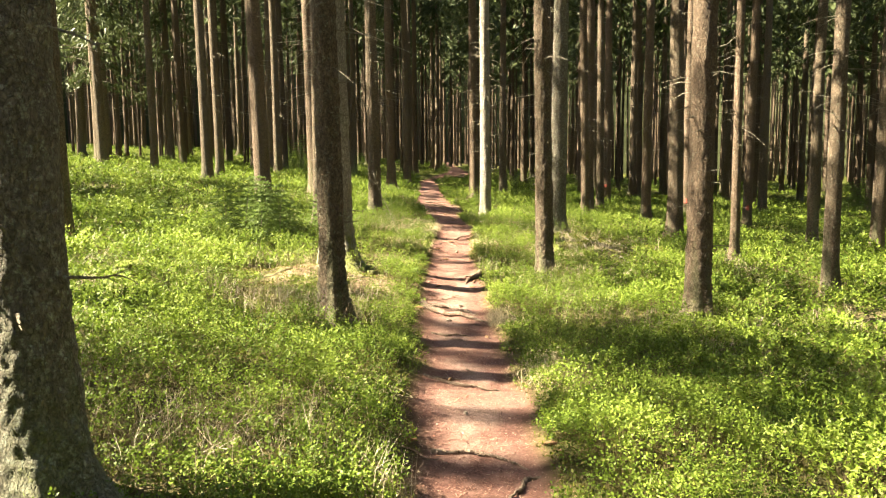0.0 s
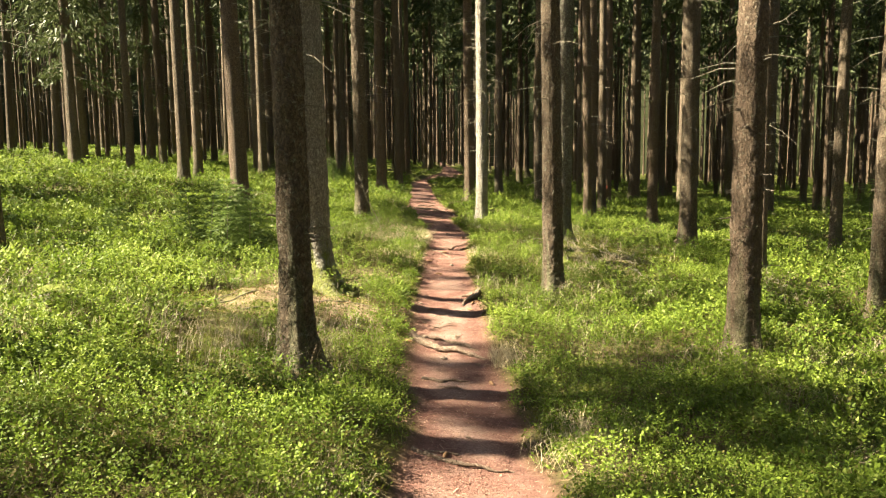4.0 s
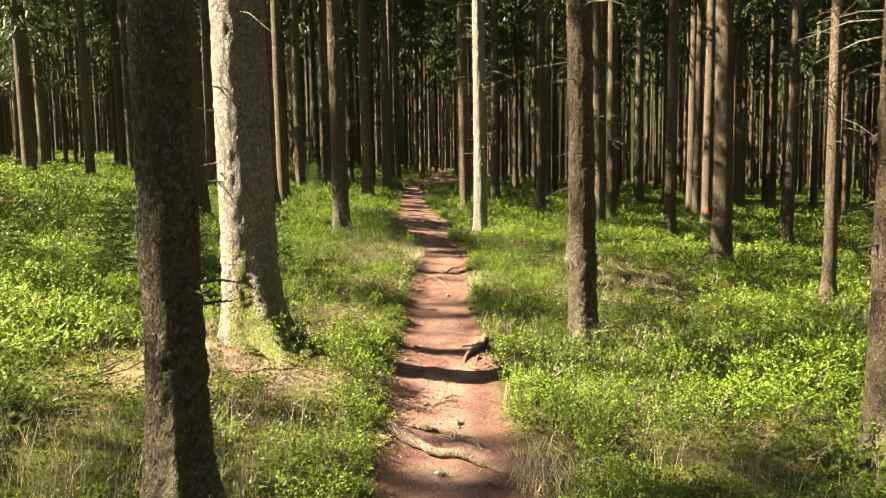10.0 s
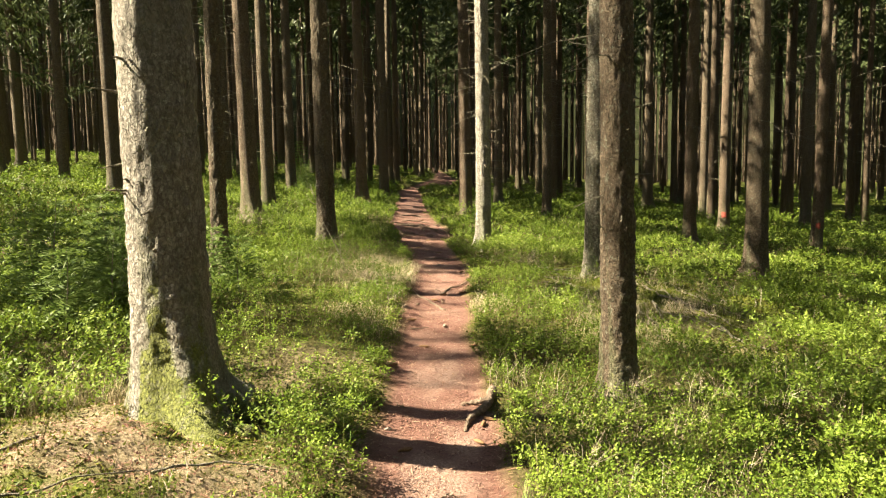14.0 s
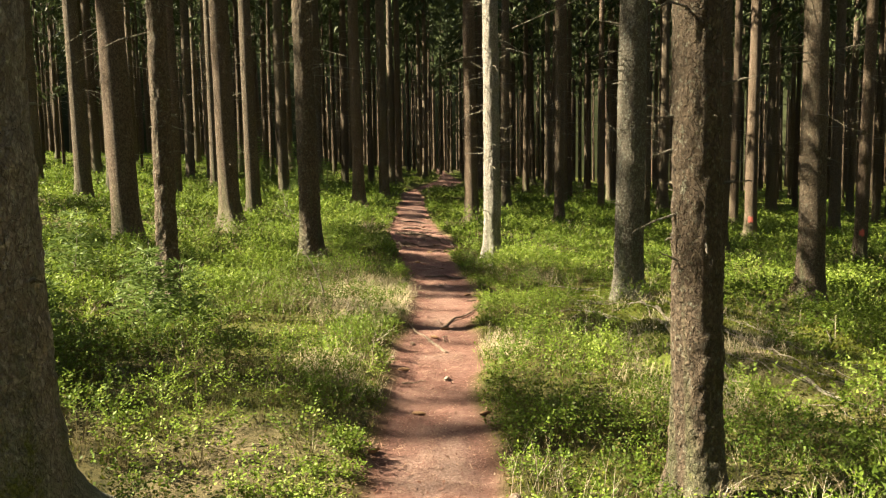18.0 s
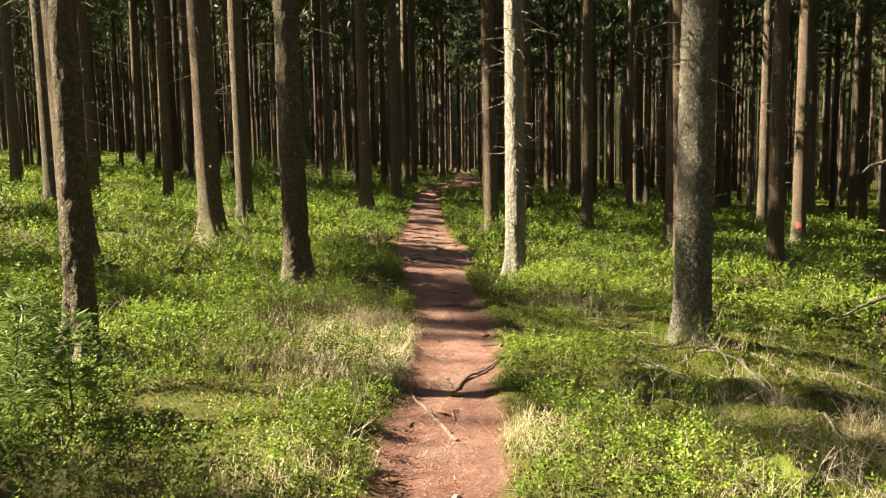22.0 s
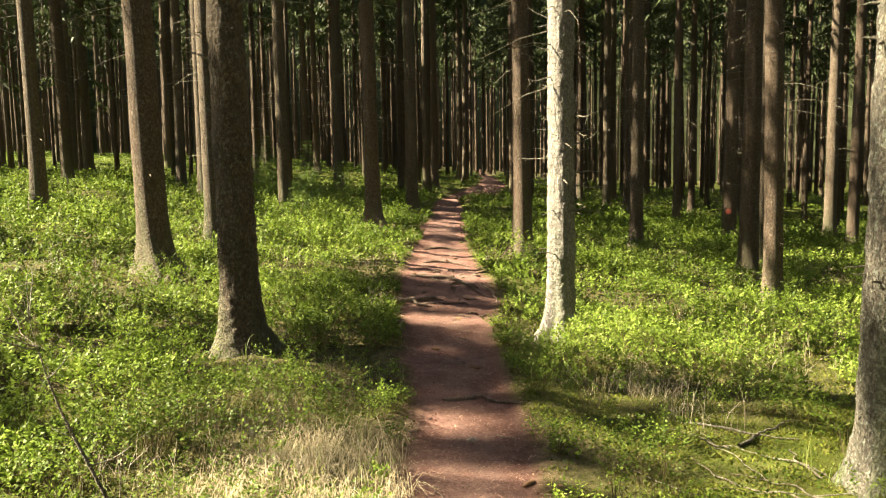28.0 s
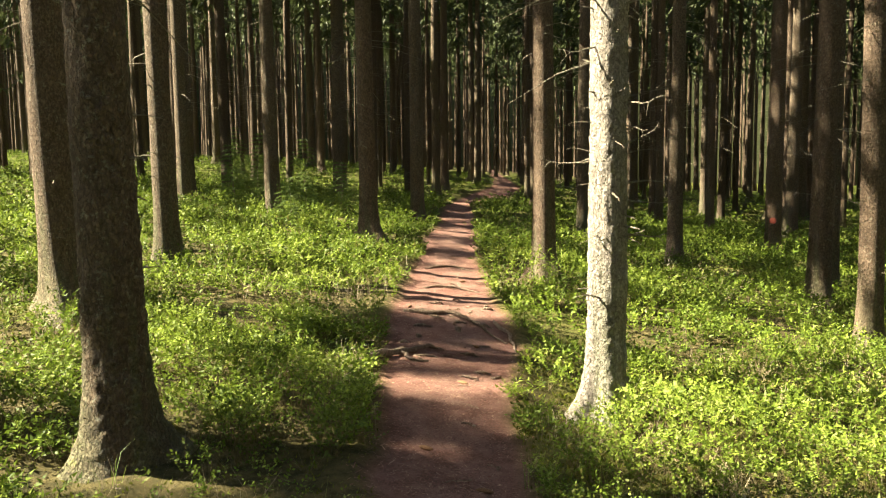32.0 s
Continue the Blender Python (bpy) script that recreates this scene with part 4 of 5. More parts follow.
def straw_tufts():
    """Dry grass in a few matted tufts beside the path."""
    r = np.random.default_rng(44)
    spots = [(-.95, 15.4, .30, 170), (-.62, 14.7, .22, 150), (-1.05, 14.5, .2, 90), (-.9, 16.2, .3, 90), (.62, 7.15, .15, 40), (1.05, 5.1, .18, 50), (.56, 13.3, .14, 60), (-.75, 12.3, .25, 60), (1.2, 18.6, .3, 40), (2.7, 21.6, .5, 70), (-3.2, 6.2, .5, 60), (-.45, 3.7, .15, 40), (1.6, 12.2, .35, 60), (-2.2, 9.8, .3, 40), (2.6, 14.6, .5, 70)]
    P = np.concatenate([np.stack([r.normal(x, w, n), r.normal(y, w * 1.3, n)], -1) for x, y, w, n in spots])
    P = P[lane_off(P[:, 0], P[:, 1]) > 0.0]
    n, per = len(P), 13
    a = r.uniform(0, 6.283, (n, per))
    foot = np.stack([P[:, :1] + r.normal(0, 0.03, (n, per)), P[:, 1:] + r.normal(0, 0.03, (n, per)), np.repeat(land(P[:, 0], P[:, 1])[:, None], per, 1)], -1)
    L = r.uniform(0.10, 0.34, (n, per))
    out = np.stack([np.cos(a), np.sin(a), np.zeros_like(a)], -1)
    side = np.stack([-np.sin(a), np.cos(a), np.zeros_like(a)], -1) * 0.0013
    rise = np.array([0, 0, 1.0])
    lie = r.uniform(0.3, 1.0, (n, per))
    mid = foot + out * (L * lie * 0.45)[..., None] + rise * (L * 0.42)[..., None]
    tip = foot + out * (L * lie)[..., None] + rise * (L * (0.75 - 0.68 * lie ** 1.3))[..., None]
    V = np.stack([foot - side, foot + side, mid + side * 0.8, mid - side * 0.8, tip + side * 0.1, tip - side * 0.1], -2).reshape(-1, 6, 3)
    i = np.arange(len(V))[:, None] * 6
    F = np.concatenate([i + np.array([[0, 1, 2, 3]]), i + np.array([[3, 2, 4, 5]])])
    tagged(new("dry_grass", mesh_from("dry_grass", V.reshape(-1, 3), F, STRAW)), "pale dry straw tufts along the path edge", "grass", kind="stuff")


straw_tufts()


def moss_carpet():
    """Upright moss shoots where the floor is open."""
    r = np.random.default_rng(46)
    n = 760000
    y = r.uniform(1.0, 22, n)
    x = r.uniform(-1, 1, n) * np.minimum(0.5 * (y + 3), 5.5)
    d = near_to_walk(x, y)
    ok = (lane_off(x, y) > 0.0) & (r.uniform(0, 1, n) < (0.15 + 0.75 * mossy(x, y)) * (1 - 0.7 * duffy(x, y)) * np.minimum(1, 4.5 / d) ** 1.5)
    x, y, d = x[ok], y[ok], d[ok]
    n = len(x)
    grow = (d / 4.0).clip(1, 3) ** 0.7
    a = r.uniform(0, 6.283, n)
    foot = np.stack([x, y, land(x, y) - 0.004], -1)
    side = np.stack([np.cos(a), np.sin(a), np.zeros(n)], -1) * (r.uniform(0.005, 0.011, n) * grow)[:, None]
    tip = foot + np.stack([r.normal(0, 0.016, n), r.normal(0, 0.016, n), r.uniform(0.006, 0.026, n) * (1 + 0.5 * vnoise(x, y, 0.12, 47))], -1) * grow[:, None]
    V = np.stack([foot - side, foot + side, tip], -2).reshape(-1, 3)
    tagged(new("moss_carpet", mesh_from("moss_carpet", V, np.arange(len(V)).reshape(-1, 3), MOSS_LEAF)), "soft yellow-green moss carpet between the shrubs", "moss", kind="stuff")


moss_carpet()


def bare_twigs():
    """Leafless wiry shrub stems, in patches among the green ones."""
    x, y, d, r = scatter(48, 34000, 0.9, lambda x, y: (lane_off(x, y) > 0.03) * smooth(vnoise(x, y, 1.3, 48) + 0.5 * vnoise(x, y, 0.4, 49), 0.05, 0.7))
    ok = (clear_of_trees(x, y, 0.05)) & (y < 30)
    x, y, d = x[ok], y[ok], d[ok]
    n, per = len(x), 6
    grow = (d / 4.0).clip(1, 3) ** 0.6
    a = r.uniform(0, 6.283, (n, per))
    L = r.uniform(0.12, 0.36, (n, per))
    foot = np.stack([x[:, None] + r.normal(0, 0.04, (n, per)), y[:, None] + r.normal(0, 0.04, (n, per)), np.repeat(land(x, y)[:, None], per, 1)], -1)
    out = np.stack([np.cos(a), np.sin(a), np.zeros_like(a)], -1) * (L * r.uniform(0.15, 0.7, (n, per)))[..., None]
    rise = np.array([0, 0, 1.0]) * L[..., None]
    mid, tip = foot + out * 0.35 + rise * 0.55, foot + out + rise * r.uniform(0.7, 1.0, (n, per, 1))
    side = np.cross(out, r.normal(0, 1, out.shape))
    side *= 0.0014 * grow[:, None, None] / (np.linalg.norm(side, axis=-1)[..., None] + 1e-9)
    fork = mid + (tip - mid) * 0.6 + side * 30
    V = np.stack([foot - side, foot + side, mid + side * 0.8, mid - side * 0.8, tip + side * 0.4, tip - side * 0.4, fork + side * 0.4, fork - side * 0.4], -2).reshape(-1, 8, 3)
    i = np.arange(len(V))[:, None] * 8
    F = np.concatenate([i + np.array([[0, 1, 2, 3]]), i + np.array([[3, 2, 4, 5]]), i + np.array([[3, 2, 6, 7]])])
    tagged(new("bare_twigs", mesh_from("bare_twigs", V.reshape(-1, 3), F, BARE_STEM)), "leafless grey-brown wiry shrub stems among the bilberries", "undergrowth", kind="stuff")


bare_twigs()


def needle_litter():
    """Loose needles and bits of bark on the path and under the trees."""
    r = np.random.default_rng(51)
    n = 50000
    y = r.uniform(0, 30, n)
    x = np.interp(y, LANE_S, LANE_XS) + r.normal(0, 0.42, n)
    ok = (lane_off(x, y) < 0.1) | (duffy(x, y) > 0.4)
    x, y = x[ok], y[ok]
    m = 5000
    more_x, more_y = r.uniform(-5, 5, 5 * m), r.uniform(1, 22, 5 * m)
    ok = duffy(more_x, more_y) > 0.3
    x, y = np.concatenate([x, r.normal(-1.5, 0.8, m), more_x[ok]]), np.concatenate([y, r.normal(8.45, 0.8, m), more_y[ok]])
    n = len(x)
    L, a = r.uniform(0.006, 0.017, n) * np.where(r.uniform(size=n) < 0.03, 2.4, 1), r.uniform(0, 6.283, n)
    C = np.stack([x, y, land(x, y) + 0.005], -1)
    D = np.stack([np.cos(a) * L, np.sin(a) * L, r.normal(0, 0.003, n)], -1)
    S = np.stack([-np.sin(a), np.cos(a), np.zeros(n)], -1) * np.maximum(0.0012, L * 0.08)[:, None]
    V = np.stack([C - D - S, C + D - S, C + D + S, C - D + S], -2).reshape(-1, 3)
    m = 7000
    u, v = r.normal(-1.5, 0.75, m), r.normal(8.4, 0.6, m)
    v[3500:] = r.uniform(1, 26, m - 3500)
    u[3500:] = np.interp(v[3500:], LANE_S, LANE_XS) + r.normal(0, 0.3, m - 3500)
    C = np.stack([u, v, land(u, v) + 0.006], -1)
    A, B = r.normal(0, 1, (m, 3)) * np.array([1, 1, 0.35]), r.normal(0, 1, (m, 3)) * np.array([1, 1, 0.35])
    A *= r.uniform(0.004, 0.014, (m, 1)) / np.linalg.norm(A, axis=1)[:, None]
    B *= r.uniform(0.003, 0.009, (m, 1)) / np.linalg.norm(B, axis=1)[:, None]
    V = np.concatenate([V, np.stack([C - A, C - B, C + A, C + B], -2).reshape(-1, 3)])
    tagged(new("needle_litter", mesh_from("needle_litter", V, np.arange(len(V)).reshape(-1, 4), NEEDLE_LITTER)), "fallen brown spruce needles and bark bits on the path", "litter", kind="stuff")


needle_litter()


def root(points, thick, label, name="root", material=None, lift=0.5):
    """A surface root or lying stick along ground places (x, y, lift above the ground)."""
    P = np.asarray(points, float)
    s = np.linspace(0, 1, 26)
    t = np.linspace(0, 1, len(P))
    xs, ys, hs = (np.interp(s, t, P[:, i]) for i in range(3))
    w = 0.025
    r = np.random.default_rng(int(abs(P[0, 0] * 97 + P[0, 1] * 31)))
    xs, ys = xs + np.convolve(r.normal(0, w, 30), np.ones(5) / 5, "valid"), ys + np.convolve(r.normal(0, w, 30), np.ones(5) / 5, "valid")
    radii = thick * (1 - 0.65 * s) * (1 + 0.15 * r.normal(size=26))
    V, F = tube(np.stack([xs, ys, land(xs, ys) + hs + radii * (lift - 0.5)], -1), radii, 8)
    o = new(name, mesh_from(name, V, F, material or ROOT, True))
    return tagged(o, label, name.replace("_", " "))


root([(-.26, 7.80, .03), (.0, 7.55, .035), (.25, 7.40, .03), (.5, 7.22, .0)], .040, "gnarled root lying across the footpath")
root([(-.15, 7.95, .0), (.0, 7.92, .02), (.12, 7.9, .0)], .026, "short root rising out of the worn path")
root([(.12, 7.9, .0), (.3, 7.75, .02), (.42, 7.6, .0)], .024, "thin root crossing the worn path")
root([(-.05, 6.55, .0), (.12, 6.5, .015), (.32, 6.52, .0)], .018, "thin half-buried root on the path")
root([(.46, 10.45, .03), (.40, 10.2, .04), (.30, 9.95, .03), (.24, 9.75, .0)], .038, "short thick root knuckle at the path edge")
root([(.40, 10.2, .05), (.30, 10.25, .02), (.2, 10.22, .0)], .026, "side shoot of the root knuckle at the path edge")
root([(-.05, 14.4, .0), (.08, 14.8, .02), (.2, 15.0, .02), (.34, 15.25, .01)], .016, "thin dark root across the reddish path")
root([(.05, 13.4, .0), (-.2, 13.9, .01), (-.4, 14.5, .0)], .016, "thin root along the reddish path")
root([(-.35, 17.6, .0), (-.1, 17.7, .02), (.2, 17.65, .0)], .018, "thin root across the reddish path")
root([(-1.35, 20.9, .02), (-1.05, 21.3, .04), (-.85, 21.6, .03), (-.7, 21.65, .0)], .036, "branching root on the bare path")
root([(-1.05, 21.3, .03), (-.95, 21.15, .02), (-.8, 21.2, .0)], .02, "thin side root on the bare path")
root([(-1.25, 22.9, .0), (-.75, 23.0, .04), (-.4, 22.6, .03), (-.15, 22.2, .0)], .030, "long root crossing the widened path")
root([(-.3, 22.9, .0), (-.1, 22.4, .02), (-.05, 21.8, .0)], .022, "thin root at the edge of the path")
root([(-1.3, 25.0, .0), (-.9, 25.2, .03), (-.5, 25.0, .0)], .022, "thin root across the rutted path")
root([(-1.5, 27.0, .0), (-1.1, 27.3, .03), (-.7, 27.1, .0)], .024, "thin root across the rutted path")
root([(.0, 4.9, .0), (.3, 4.75, .02), (.6, 4.7, .0)], .018, "thin root across the needle-covered path")
root([(.1, 3.2, .0), (.35, 3.25, .02), (.7, 3.1, .0)], .020, "thin root across the needle-covered path")
root([(.75, 3.0, .0), (.6, 2.7, .015), (.55, 2.4, .0)], .016, "thin root along the path edge")


def hump_bits():
    """Short root ends and clods that stick out of the worn hump where the path widens."""
    r = np.random.default_rng(97)
    for _ in range(26):
        y = float(r.uniform(20.4, 24.2))
        x = float(np.interp(y, LANE_S, LANE_XS) + r.uniform(-0.5, 0.5))
        a, half = float(r.normal(0.0, 0.6)), float(r.uniform(0.04, 0.13))
        u, v = math.cos(a) * half, math.sin(a) * half
        root([(x - u, y - v, -.005), (x, y, float(r.uniform(.01, .03))), (x + u, y + v, -.01)], float(r.uniform(0.010, 0.022)), "dark root end sticking out of the worn path hump")


hump_bits()


def buttresses():
    """Mossy roots that run from the thick spruce into its litter mound; they belong to the tree."""
    tree, trunk = TRUNKS[(-1.46, 9.25)]
    for pts, thick in (([(-1.36, 9.12, .16), (-1.10, 9.0, .06), (-.85, 8.95, .0), (-.6, 8.98, -.05)], .085), ([(-1.30, 9.3, .16), (-1.02, 9.36, .05), (-.75, 9.45, -.04)], .08)):
        o = root(pts, thick, "mossy buttress root", "buttress_root", ROOT_MOSSY)
        for key in ("category",):
            del o[key]
        o.parent = trunk
        o.matrix_parent_inverse = Matrix.Translation(-tree.location)


buttresses()


def paint_marks():
    """Red dabs that mark some trunks for felling."""
    for x, y, dia, h in ((8.75, 31.4, .36, .68), (6.2, 35.4, .38, .95), (9.2, 25.4, .28, .85)):
        tree, trunk = TRUNKS[(x, y)]
        a = np.linspace(-2.0, -1.3, 9) - 0.25
        z = np.linspace(-0.08, 0.08, 7)
        A, Z = np.meshgrid(a, z)
        r = np.random.default_rng(int(x * 10))
        Z = Z * (1 + 0.25 * r.normal(size=A.shape[1]))[None]
        rad = dia / 2 * 1.03 + 0.02
        V = np.stack([rad * np.cos(A), rad * np.sin(A), Z + h], -1).reshape(-1, 3)
        o = new("paint_mark", mesh_from("paint_mark", V, grid_faces(7, 9), RED_PAINT, True))
        o["label"] = "faded red paint mark"
        o.parent = trunk


paint_marks()


def sapling(x, y, tall, seed, label="young spruce with feathery blue-green twigs in the bilberries"):
    """A young spruce: a thin stem with tiers of short needle sprays."""
    r = np.random.default_rng(seed)
    thing = new("spruce_sapling")
    thing.location = (x, y, float(land(x, y)) - 0.01)
    tagged(thing, label, "young tree", "young spruces")
    s = np.linspace(0, 1, 6)
    V, F = tube(np.stack([0.04 * tall * np.sin(s * 3 + seed), 0.03 * tall * s, s * tall], -1), 0.011 * tall ** 0.5 * (1.05 - s), 6)
    stem = new("stem", mesh_from("stem", V, F, DEADWOOD, True))
    stem.parent = thing
    tiers = int(5 + tall * 4)
    for k in range(tiers):
        h = tall * (0.22 + 0.75 * k / tiers)
        reach = 0.50 * tall ** 0.7 * (1.1 - h / tall) + 0.06
        quads = []
        for a in r.uniform(0, 6.283) + np.arange(5) * 1.2566 + r.normal(0, 0.2, 5):
            out = np.array([math.cos(a), math.sin(a), 0])
            n = int(34 * reach / 0.5) + 10
            t = r.uniform(0.05, 1, n)
            P = out * (t * reach)[:, None] + np.array([0, 0, 1]) * (h + 0.18 * reach * t - 0.30 * reach * t * t)[:, None]
            side = np.array([-out[1], out[0], 0])
            D = out * 0.6 + side * r.choice([-1, 1], n)[:, None] * r.uniform(0.3, 1, n)[:, None] + np.array([0, 0, 1]) * r.normal(0.1, 0.3, n)[:, None]
            D /= np.linalg.norm(D, axis=1)[:, None]
            L = (0.10 * (1.15 - t) + 0.03)[:, None] * (0.6 + reach)
            W = np.cross(D, r.normal(0, 1, (n, 3)))
            W *= 0.006 / np.linalg.norm(W, axis=1)[:, None]
            quads.append(np.stack([P - W * 0.5, P + D * L * 0.5 - W, P + D * L, P + D * L * 0.5 + W], -2).reshape(-1, 3))
        V = np.concatenate(quads)
        o = new("branch_tier", mesh_from("branch_tier", V, np.arange(len(V)).reshape(-1, 4), SAPLING_GREEN))
        o["kind"] = "stuff"
        o.parent = thing
    return thing


for i, (x, y, tall) in enumerate(((-2.7, 11.35, .95), (-3.3, 11.5, 1.15), (-2.97, 11.0, .8), (-2.95, 12.0, 1.05), (-3.6, 13.2, 1.15), (-3.2, 12.4, .9), (-2.1, 13.0, .7), (-2.35, 12.9, .8), (-3.95, 15.0, .9), (-4.6, 11.3, .7), (-3.9, 12.2, 1.0),
                                  (-7.8, 35.8, 1.7), (-7.2, 36.8, 1.5), (-8.4, 40, 2.2), (-6.4, 38, 2.0), (-5.0, 36.5, 1.5), (-5.6, 35.0, 1.2), (-9.6, 41, 2.3), (17.2, 36, 1.8), (18.2, 37, 2.0), (16.4, 35.3, 1.4), (15.6, 35.8, 1.2), (-4.9, 31.2, 1.1), (-6.3, 31.8, 1.2))):
    sapling(x, y, tall, 500 + i)


def dead_sapling():
    r = np.random.default_rng(77)
    thing = new("dead_sapling")
    thing.location = (-1.24, 14.65, float(land(-1.24, 14.65)) - 0.02)
    tagged(thing, "thin leaning dead sapling with bare twigs", "dead sapling")
    s = np.linspace(0, 1, 12)
    P = np.stack([-0.42 * s ** 1.3 + 0.03 * np.sin(s * 7), 0.10 * s, 1.15 * s], -1)
    V, F = tube(P, 0.011 * (1.05 - s), 6)
    o = new("stem", mesh_from("stem", V, F, DEADWOOD, True))
    o.parent = thing
    for k in range(14):
        i = int(r.integers(3, 12))
        v, f = merge(branch_pieces(r, float(r.uniform(0.12, 0.35)), 0.0035, 0.3, 2, 4))
        t = new("twig", mesh_from("twig", v, f, DEADWOOD, True))
        t.parent, t.location, t.rotation_euler = thing, P[i], (0, float(r.uniform(-0.9, -0.1)), float(r.uniform(0, 6.28)))


dead_sapling()


def lump(name, x, y, wide, high, material, label, category, seed, sink=0.0, rough=0.12):
    """A rounded mound: moss cushion, stone or stump."""
    a, b = np.meshgrid(np.linspace(0, 2 * np.pi, 40, endpoint=False), np.linspace(0.0, 1, 16))
    u = np.sin(b * np.pi / 2)
    k = 1 + rough * vnoise(a * 3 * (1 - a / 6.2832) + 9, b * 4, 0.8, seed)
    rad = wide * np.cos(b * np.pi / 2) * k
    V = np.stack([rad * np.cos(a), rad * np.sin(a), high * u * k - sink], -1).reshape(-1, 3)
    V += np.stack([vnoise(V[:, 0], V[:, 1], 0.05, seed + i) * 0.006 for i in range(3)], -1)
    o = new(name, mesh_from(name, V, grid_faces(16, 40, True), material, True))
    o.location = (x, y, float(land(x, y)))
    return tagged(o, label, category)


lump("moss_cushion", 1.80, 13.05, .22, .19, MOSS, "rounded bright green moss cushion by the path", "moss", 3, .06, 0.25)
lump("moss_cushion", 1.2, 21.2, .22, .12, MOSS, "small moss cushion beside a spruce foot", "moss", 6, .02)


def stump(x, y):
    thing = new("tree_stump")
    thing.location = (x, y, float(land(x, y)) - 0.02)
    tagged(thing, "low rotten mossy stump with a dark broken side", "stump")
    me = trunk_mesh("wood", 0.34, 0.24, 0, 71, 1, 0.9, 6)
    keep = np.zeros(len(me.vertices) * 3, np.float32)
    me.vertices.foreach_get("co", keep)
    v = keep.reshape(-1, 3)
    ang = np.arctan2(v[:, 1], v[:, 0])
    v[:, 2] = np.minimum(v[:, 2], 0.17 + 0.05 * vnoise(ang * 4, ang * 0, 0.6, 5))
    me.vertices.foreach_set("co", v.ravel())
    me.materials.append(DEADWOOD)
    o = new("wood", me)
    o.parent = thing
    cap = lump("moss_cap", x, y, .19, .06, MOSS, "moss cap", "moss", 12, 0)
    del cap["category"]
    cap.parent = thing
    cap.location = (0.02, 0.03, 0.16)


stump(-3.42, 7.25)


def lying_sticks():
    """Thin fallen branches on the moss and litter."""
    r = np.random.default_rng(91)
    rows = [(2.2, 16.4, 2.15, 14.3, .014), (2.25, 15.3, 2.5, 13.4, .016), (2.5, 15.8, 3.1, 14.2, .014), (2.7, 14.9, 3.4, 13.2, .013), (2.0, 15.6, 2.5, 14.6, .010), (2.9, 15.6, 3.7, 14.4, .012), (1.6, 15.9, 2.1, 16.0, .010), (1.2, 15.2, 1.9, 15.5, .009),
            (1.6, 17.3, 2.2, 17.8, .012), (1.3, 17.6, 2.0, 17.4, .010), (3.0, 13.3, 3.3, 12.4, .014), (2.2, 13.2, 2.9, 12.6, .010), (-2.4, 8.0, -2.1, 8.6, .012), (-1.9, 7.9, -1.2, 8.3, .008), (-1.2, 8.2, -.7, 8.5, .008), (-1.9, 8.5, -2.3, 8.0, .010), (-1.6, 2.6, -.9, 2.5, .008),
            (3.2, 6.9, 3.7, 6.2, .008), (1.7, 20.0, 2.4, 20.1, .012), (2.0, 20.6, 2.7, 20.3, .010), (1.3, 26.3, 2.1, 25.6, .02), (1.5, 27.0, 2.6, 26.9, .02), (2.4, 22.6, 3.1, 22.9, .018), (-3.0, 10.3, -2.8, 9.8, .008), (-2.6, 17.3, -2.2, 17.0, .01), (1.0, 14.2, 1.4, 14.6, .007), (.9, 12.0, 1.3, 12.3, .007)]
    for _ in range(70):
        x, y, a, half = float(r.uniform(1.0, 4.2)), float(r.uniform(12.4, 17.4)), float(r.normal(2.2, 0.5)), float(r.uniform(0.15, 0.55))
        rows.append((x - math.cos(a) * half, y - math.sin(a) * half, x + math.cos(a) * half, y + math.sin(a) * half, float(r.uniform(0.003, 0.008))))
    for x0, y0, x1, y1, thick in rows:
        m = ((x0 + x1) / 2 + float(r.normal(0, 0.05)), (y0 + y1) / 2 + float(r.normal(0, 0.05)))
        root([(x0, y0, .008), (*m, .02), (x1, y1, .008)], thick, "dead grey fallen twig lying on the moss", "fallen_twig", DEADWOOD, 1.0)


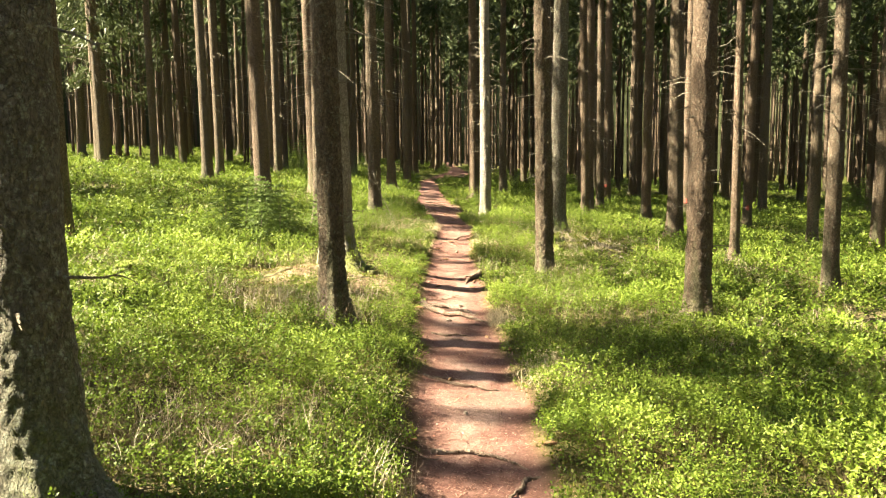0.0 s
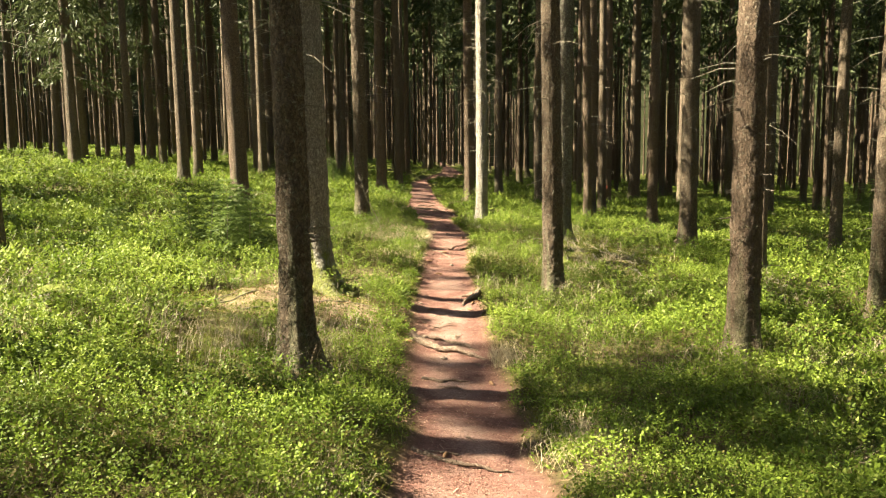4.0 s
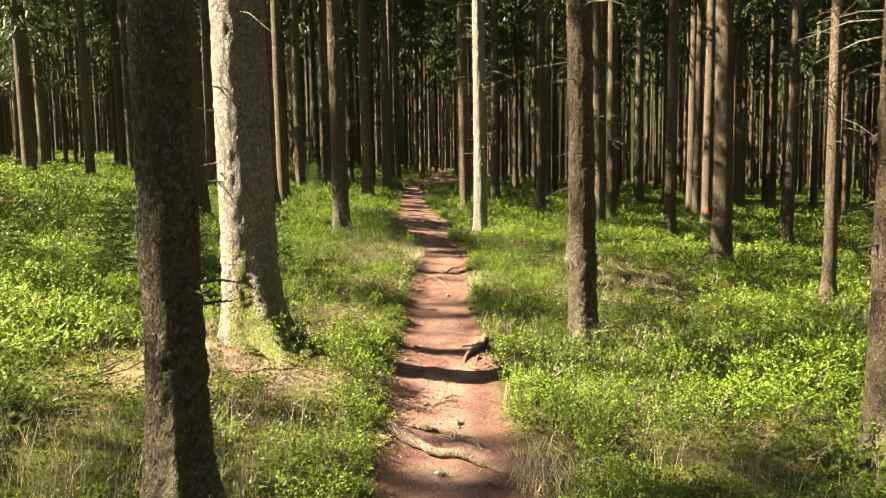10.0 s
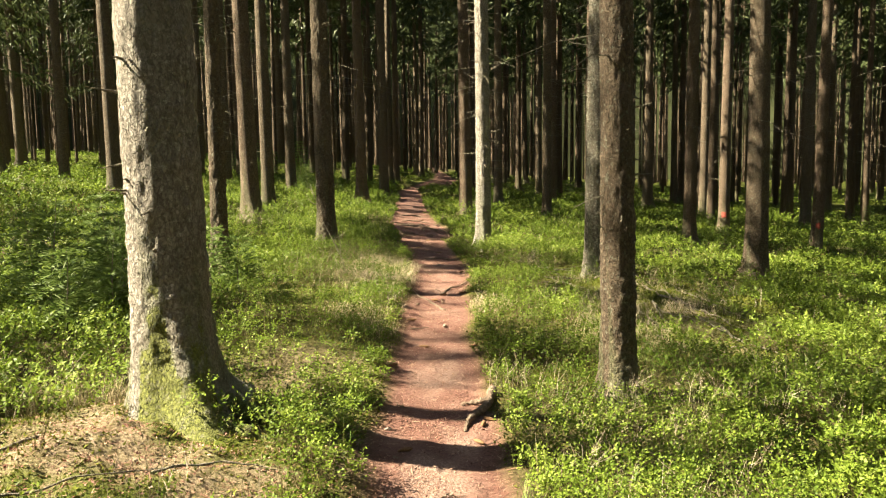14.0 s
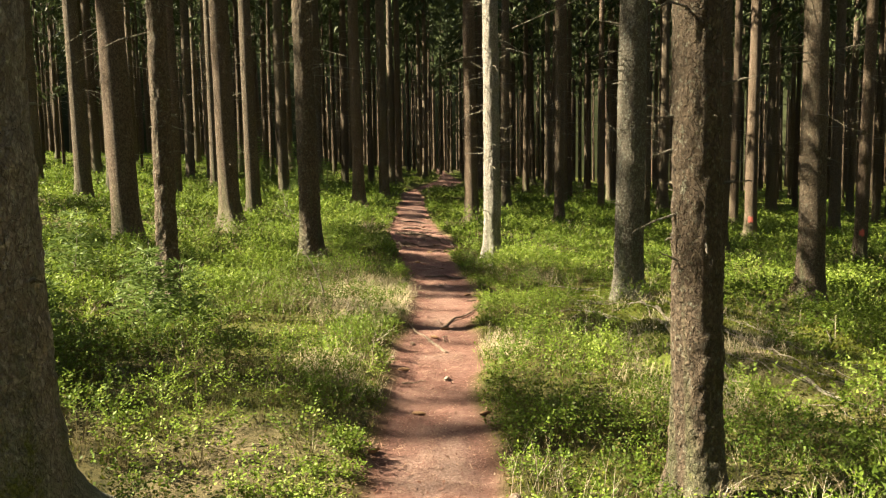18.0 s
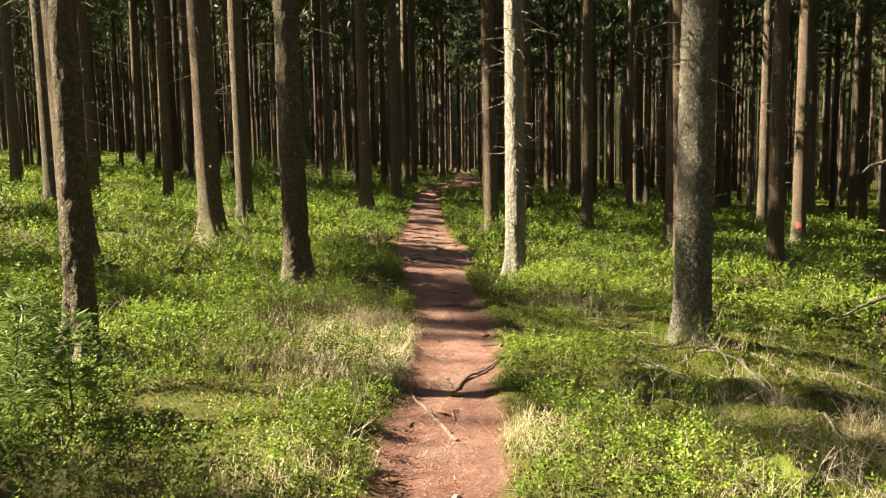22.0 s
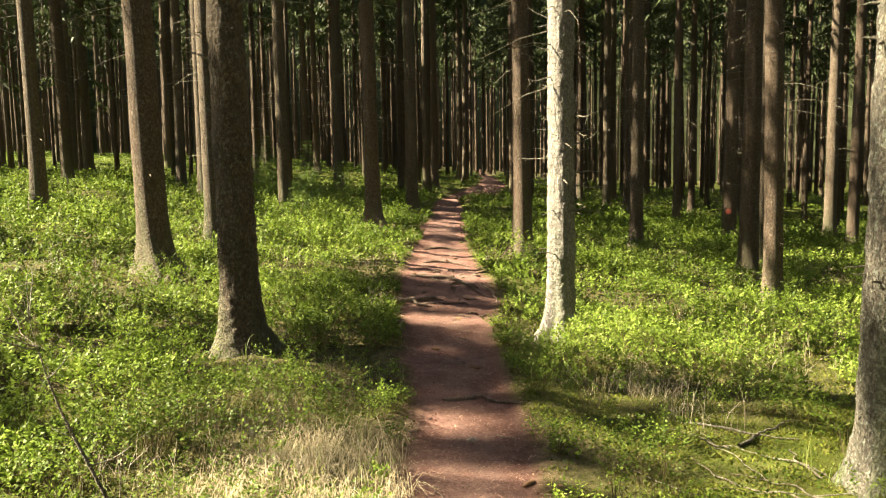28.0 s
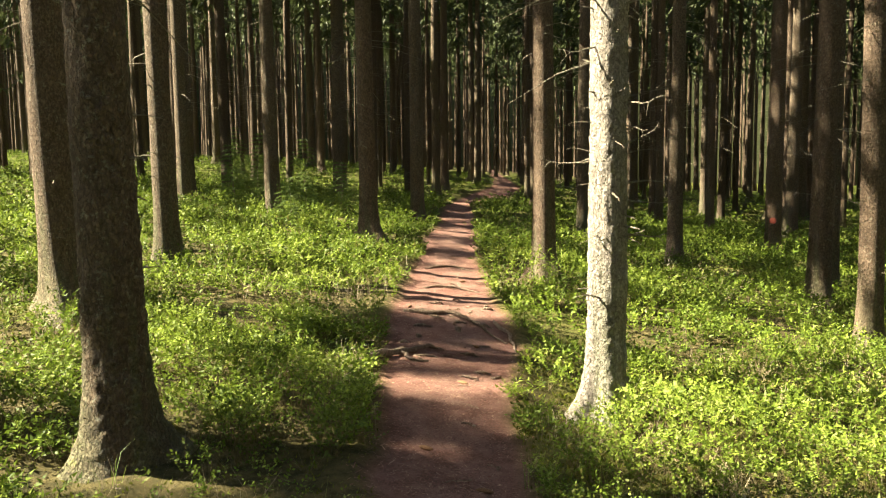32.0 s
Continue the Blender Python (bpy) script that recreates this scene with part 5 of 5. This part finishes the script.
lying_sticks()


def cone_mesh():
    s = np.linspace(0, 1, 15)
    a = np.linspace(0, 2 * np.pi, 12, endpoint=False)
    A, S = np.meshgrid(a, s)
    rad = 0.014 * np.sin(np.pi * (0.08 + 0.9 * S)) ** 0.7 * (1 + 0.18 * np.cos(A * 6 + (S * 14).round() * 3.14) * (np.sin(S * 44) > 0))
    V = np.stack([S * 0.10 - 0.05, rad * np.cos(A), rad * np.sin(A) + 0.011], -1)
    return mesh_from("spruce_cone", V.reshape(-1, 3), grid_faces(15, 12, True), CONE, True)


def path_bits():
    """Cones, bark flakes and small stones on the path."""
    r = np.random.default_rng(95)
    cone = cone_mesh()
    for k in range(26):
        y = float(r.uniform(2.5, 27))
        x = float(np.interp(y, LANE_S, LANE_XS) + r.uniform(-0.5, 0.5))
        o = new("spruce_cone", cone)
        o.location, o.rotation_euler = (x, y, float(land(x, y))), (0, 0, float(r.uniform(0, 6.28)))
        tagged(o, "brown fallen spruce cone on the needle-covered path", "cone", "cones on the path")
    for k in range(34):
        y = float(r.uniform(2.2, 26))
        x = float(np.interp(y, LANE_S, LANE_XS) + r.uniform(-0.36, 0.36))
        a, half = float(r.uniform(0, 6.28)), float(r.uniform(0.03, 0.14))
        u, v = math.cos(a) * half, math.sin(a) * half
        root([(x - u, y - v, .004), (x + float(r.normal(0, .02)), y + float(r.normal(0, .02)), .009), (x + u, y + v, .004)], float(r.uniform(0.003, 0.008)), "small dark twig lying on the reddish path", "path_twig", ROOT, 1.0)
    stone = lump("stone", .1, 7.2, .03, .022, STONE, "small pale stone on the path", "stone", 17, .004, 0.3)
    for k in range(9):
        y = float(r.uniform(2.5, 27))
        x = float(np.interp(y, LANE_S, LANE_XS) + r.uniform(-0.38, 0.38))
        q = float(r.uniform(0.4, 1.1))
        o = copy_thing(stone, pose(x, y, float(land(x, y)), 0, 0, float(r.uniform(0, 360))) @ Matrix.Diagonal((q, q * 0.7, q, 1)))
        o["group"] = "stones on the path"


path_bits()
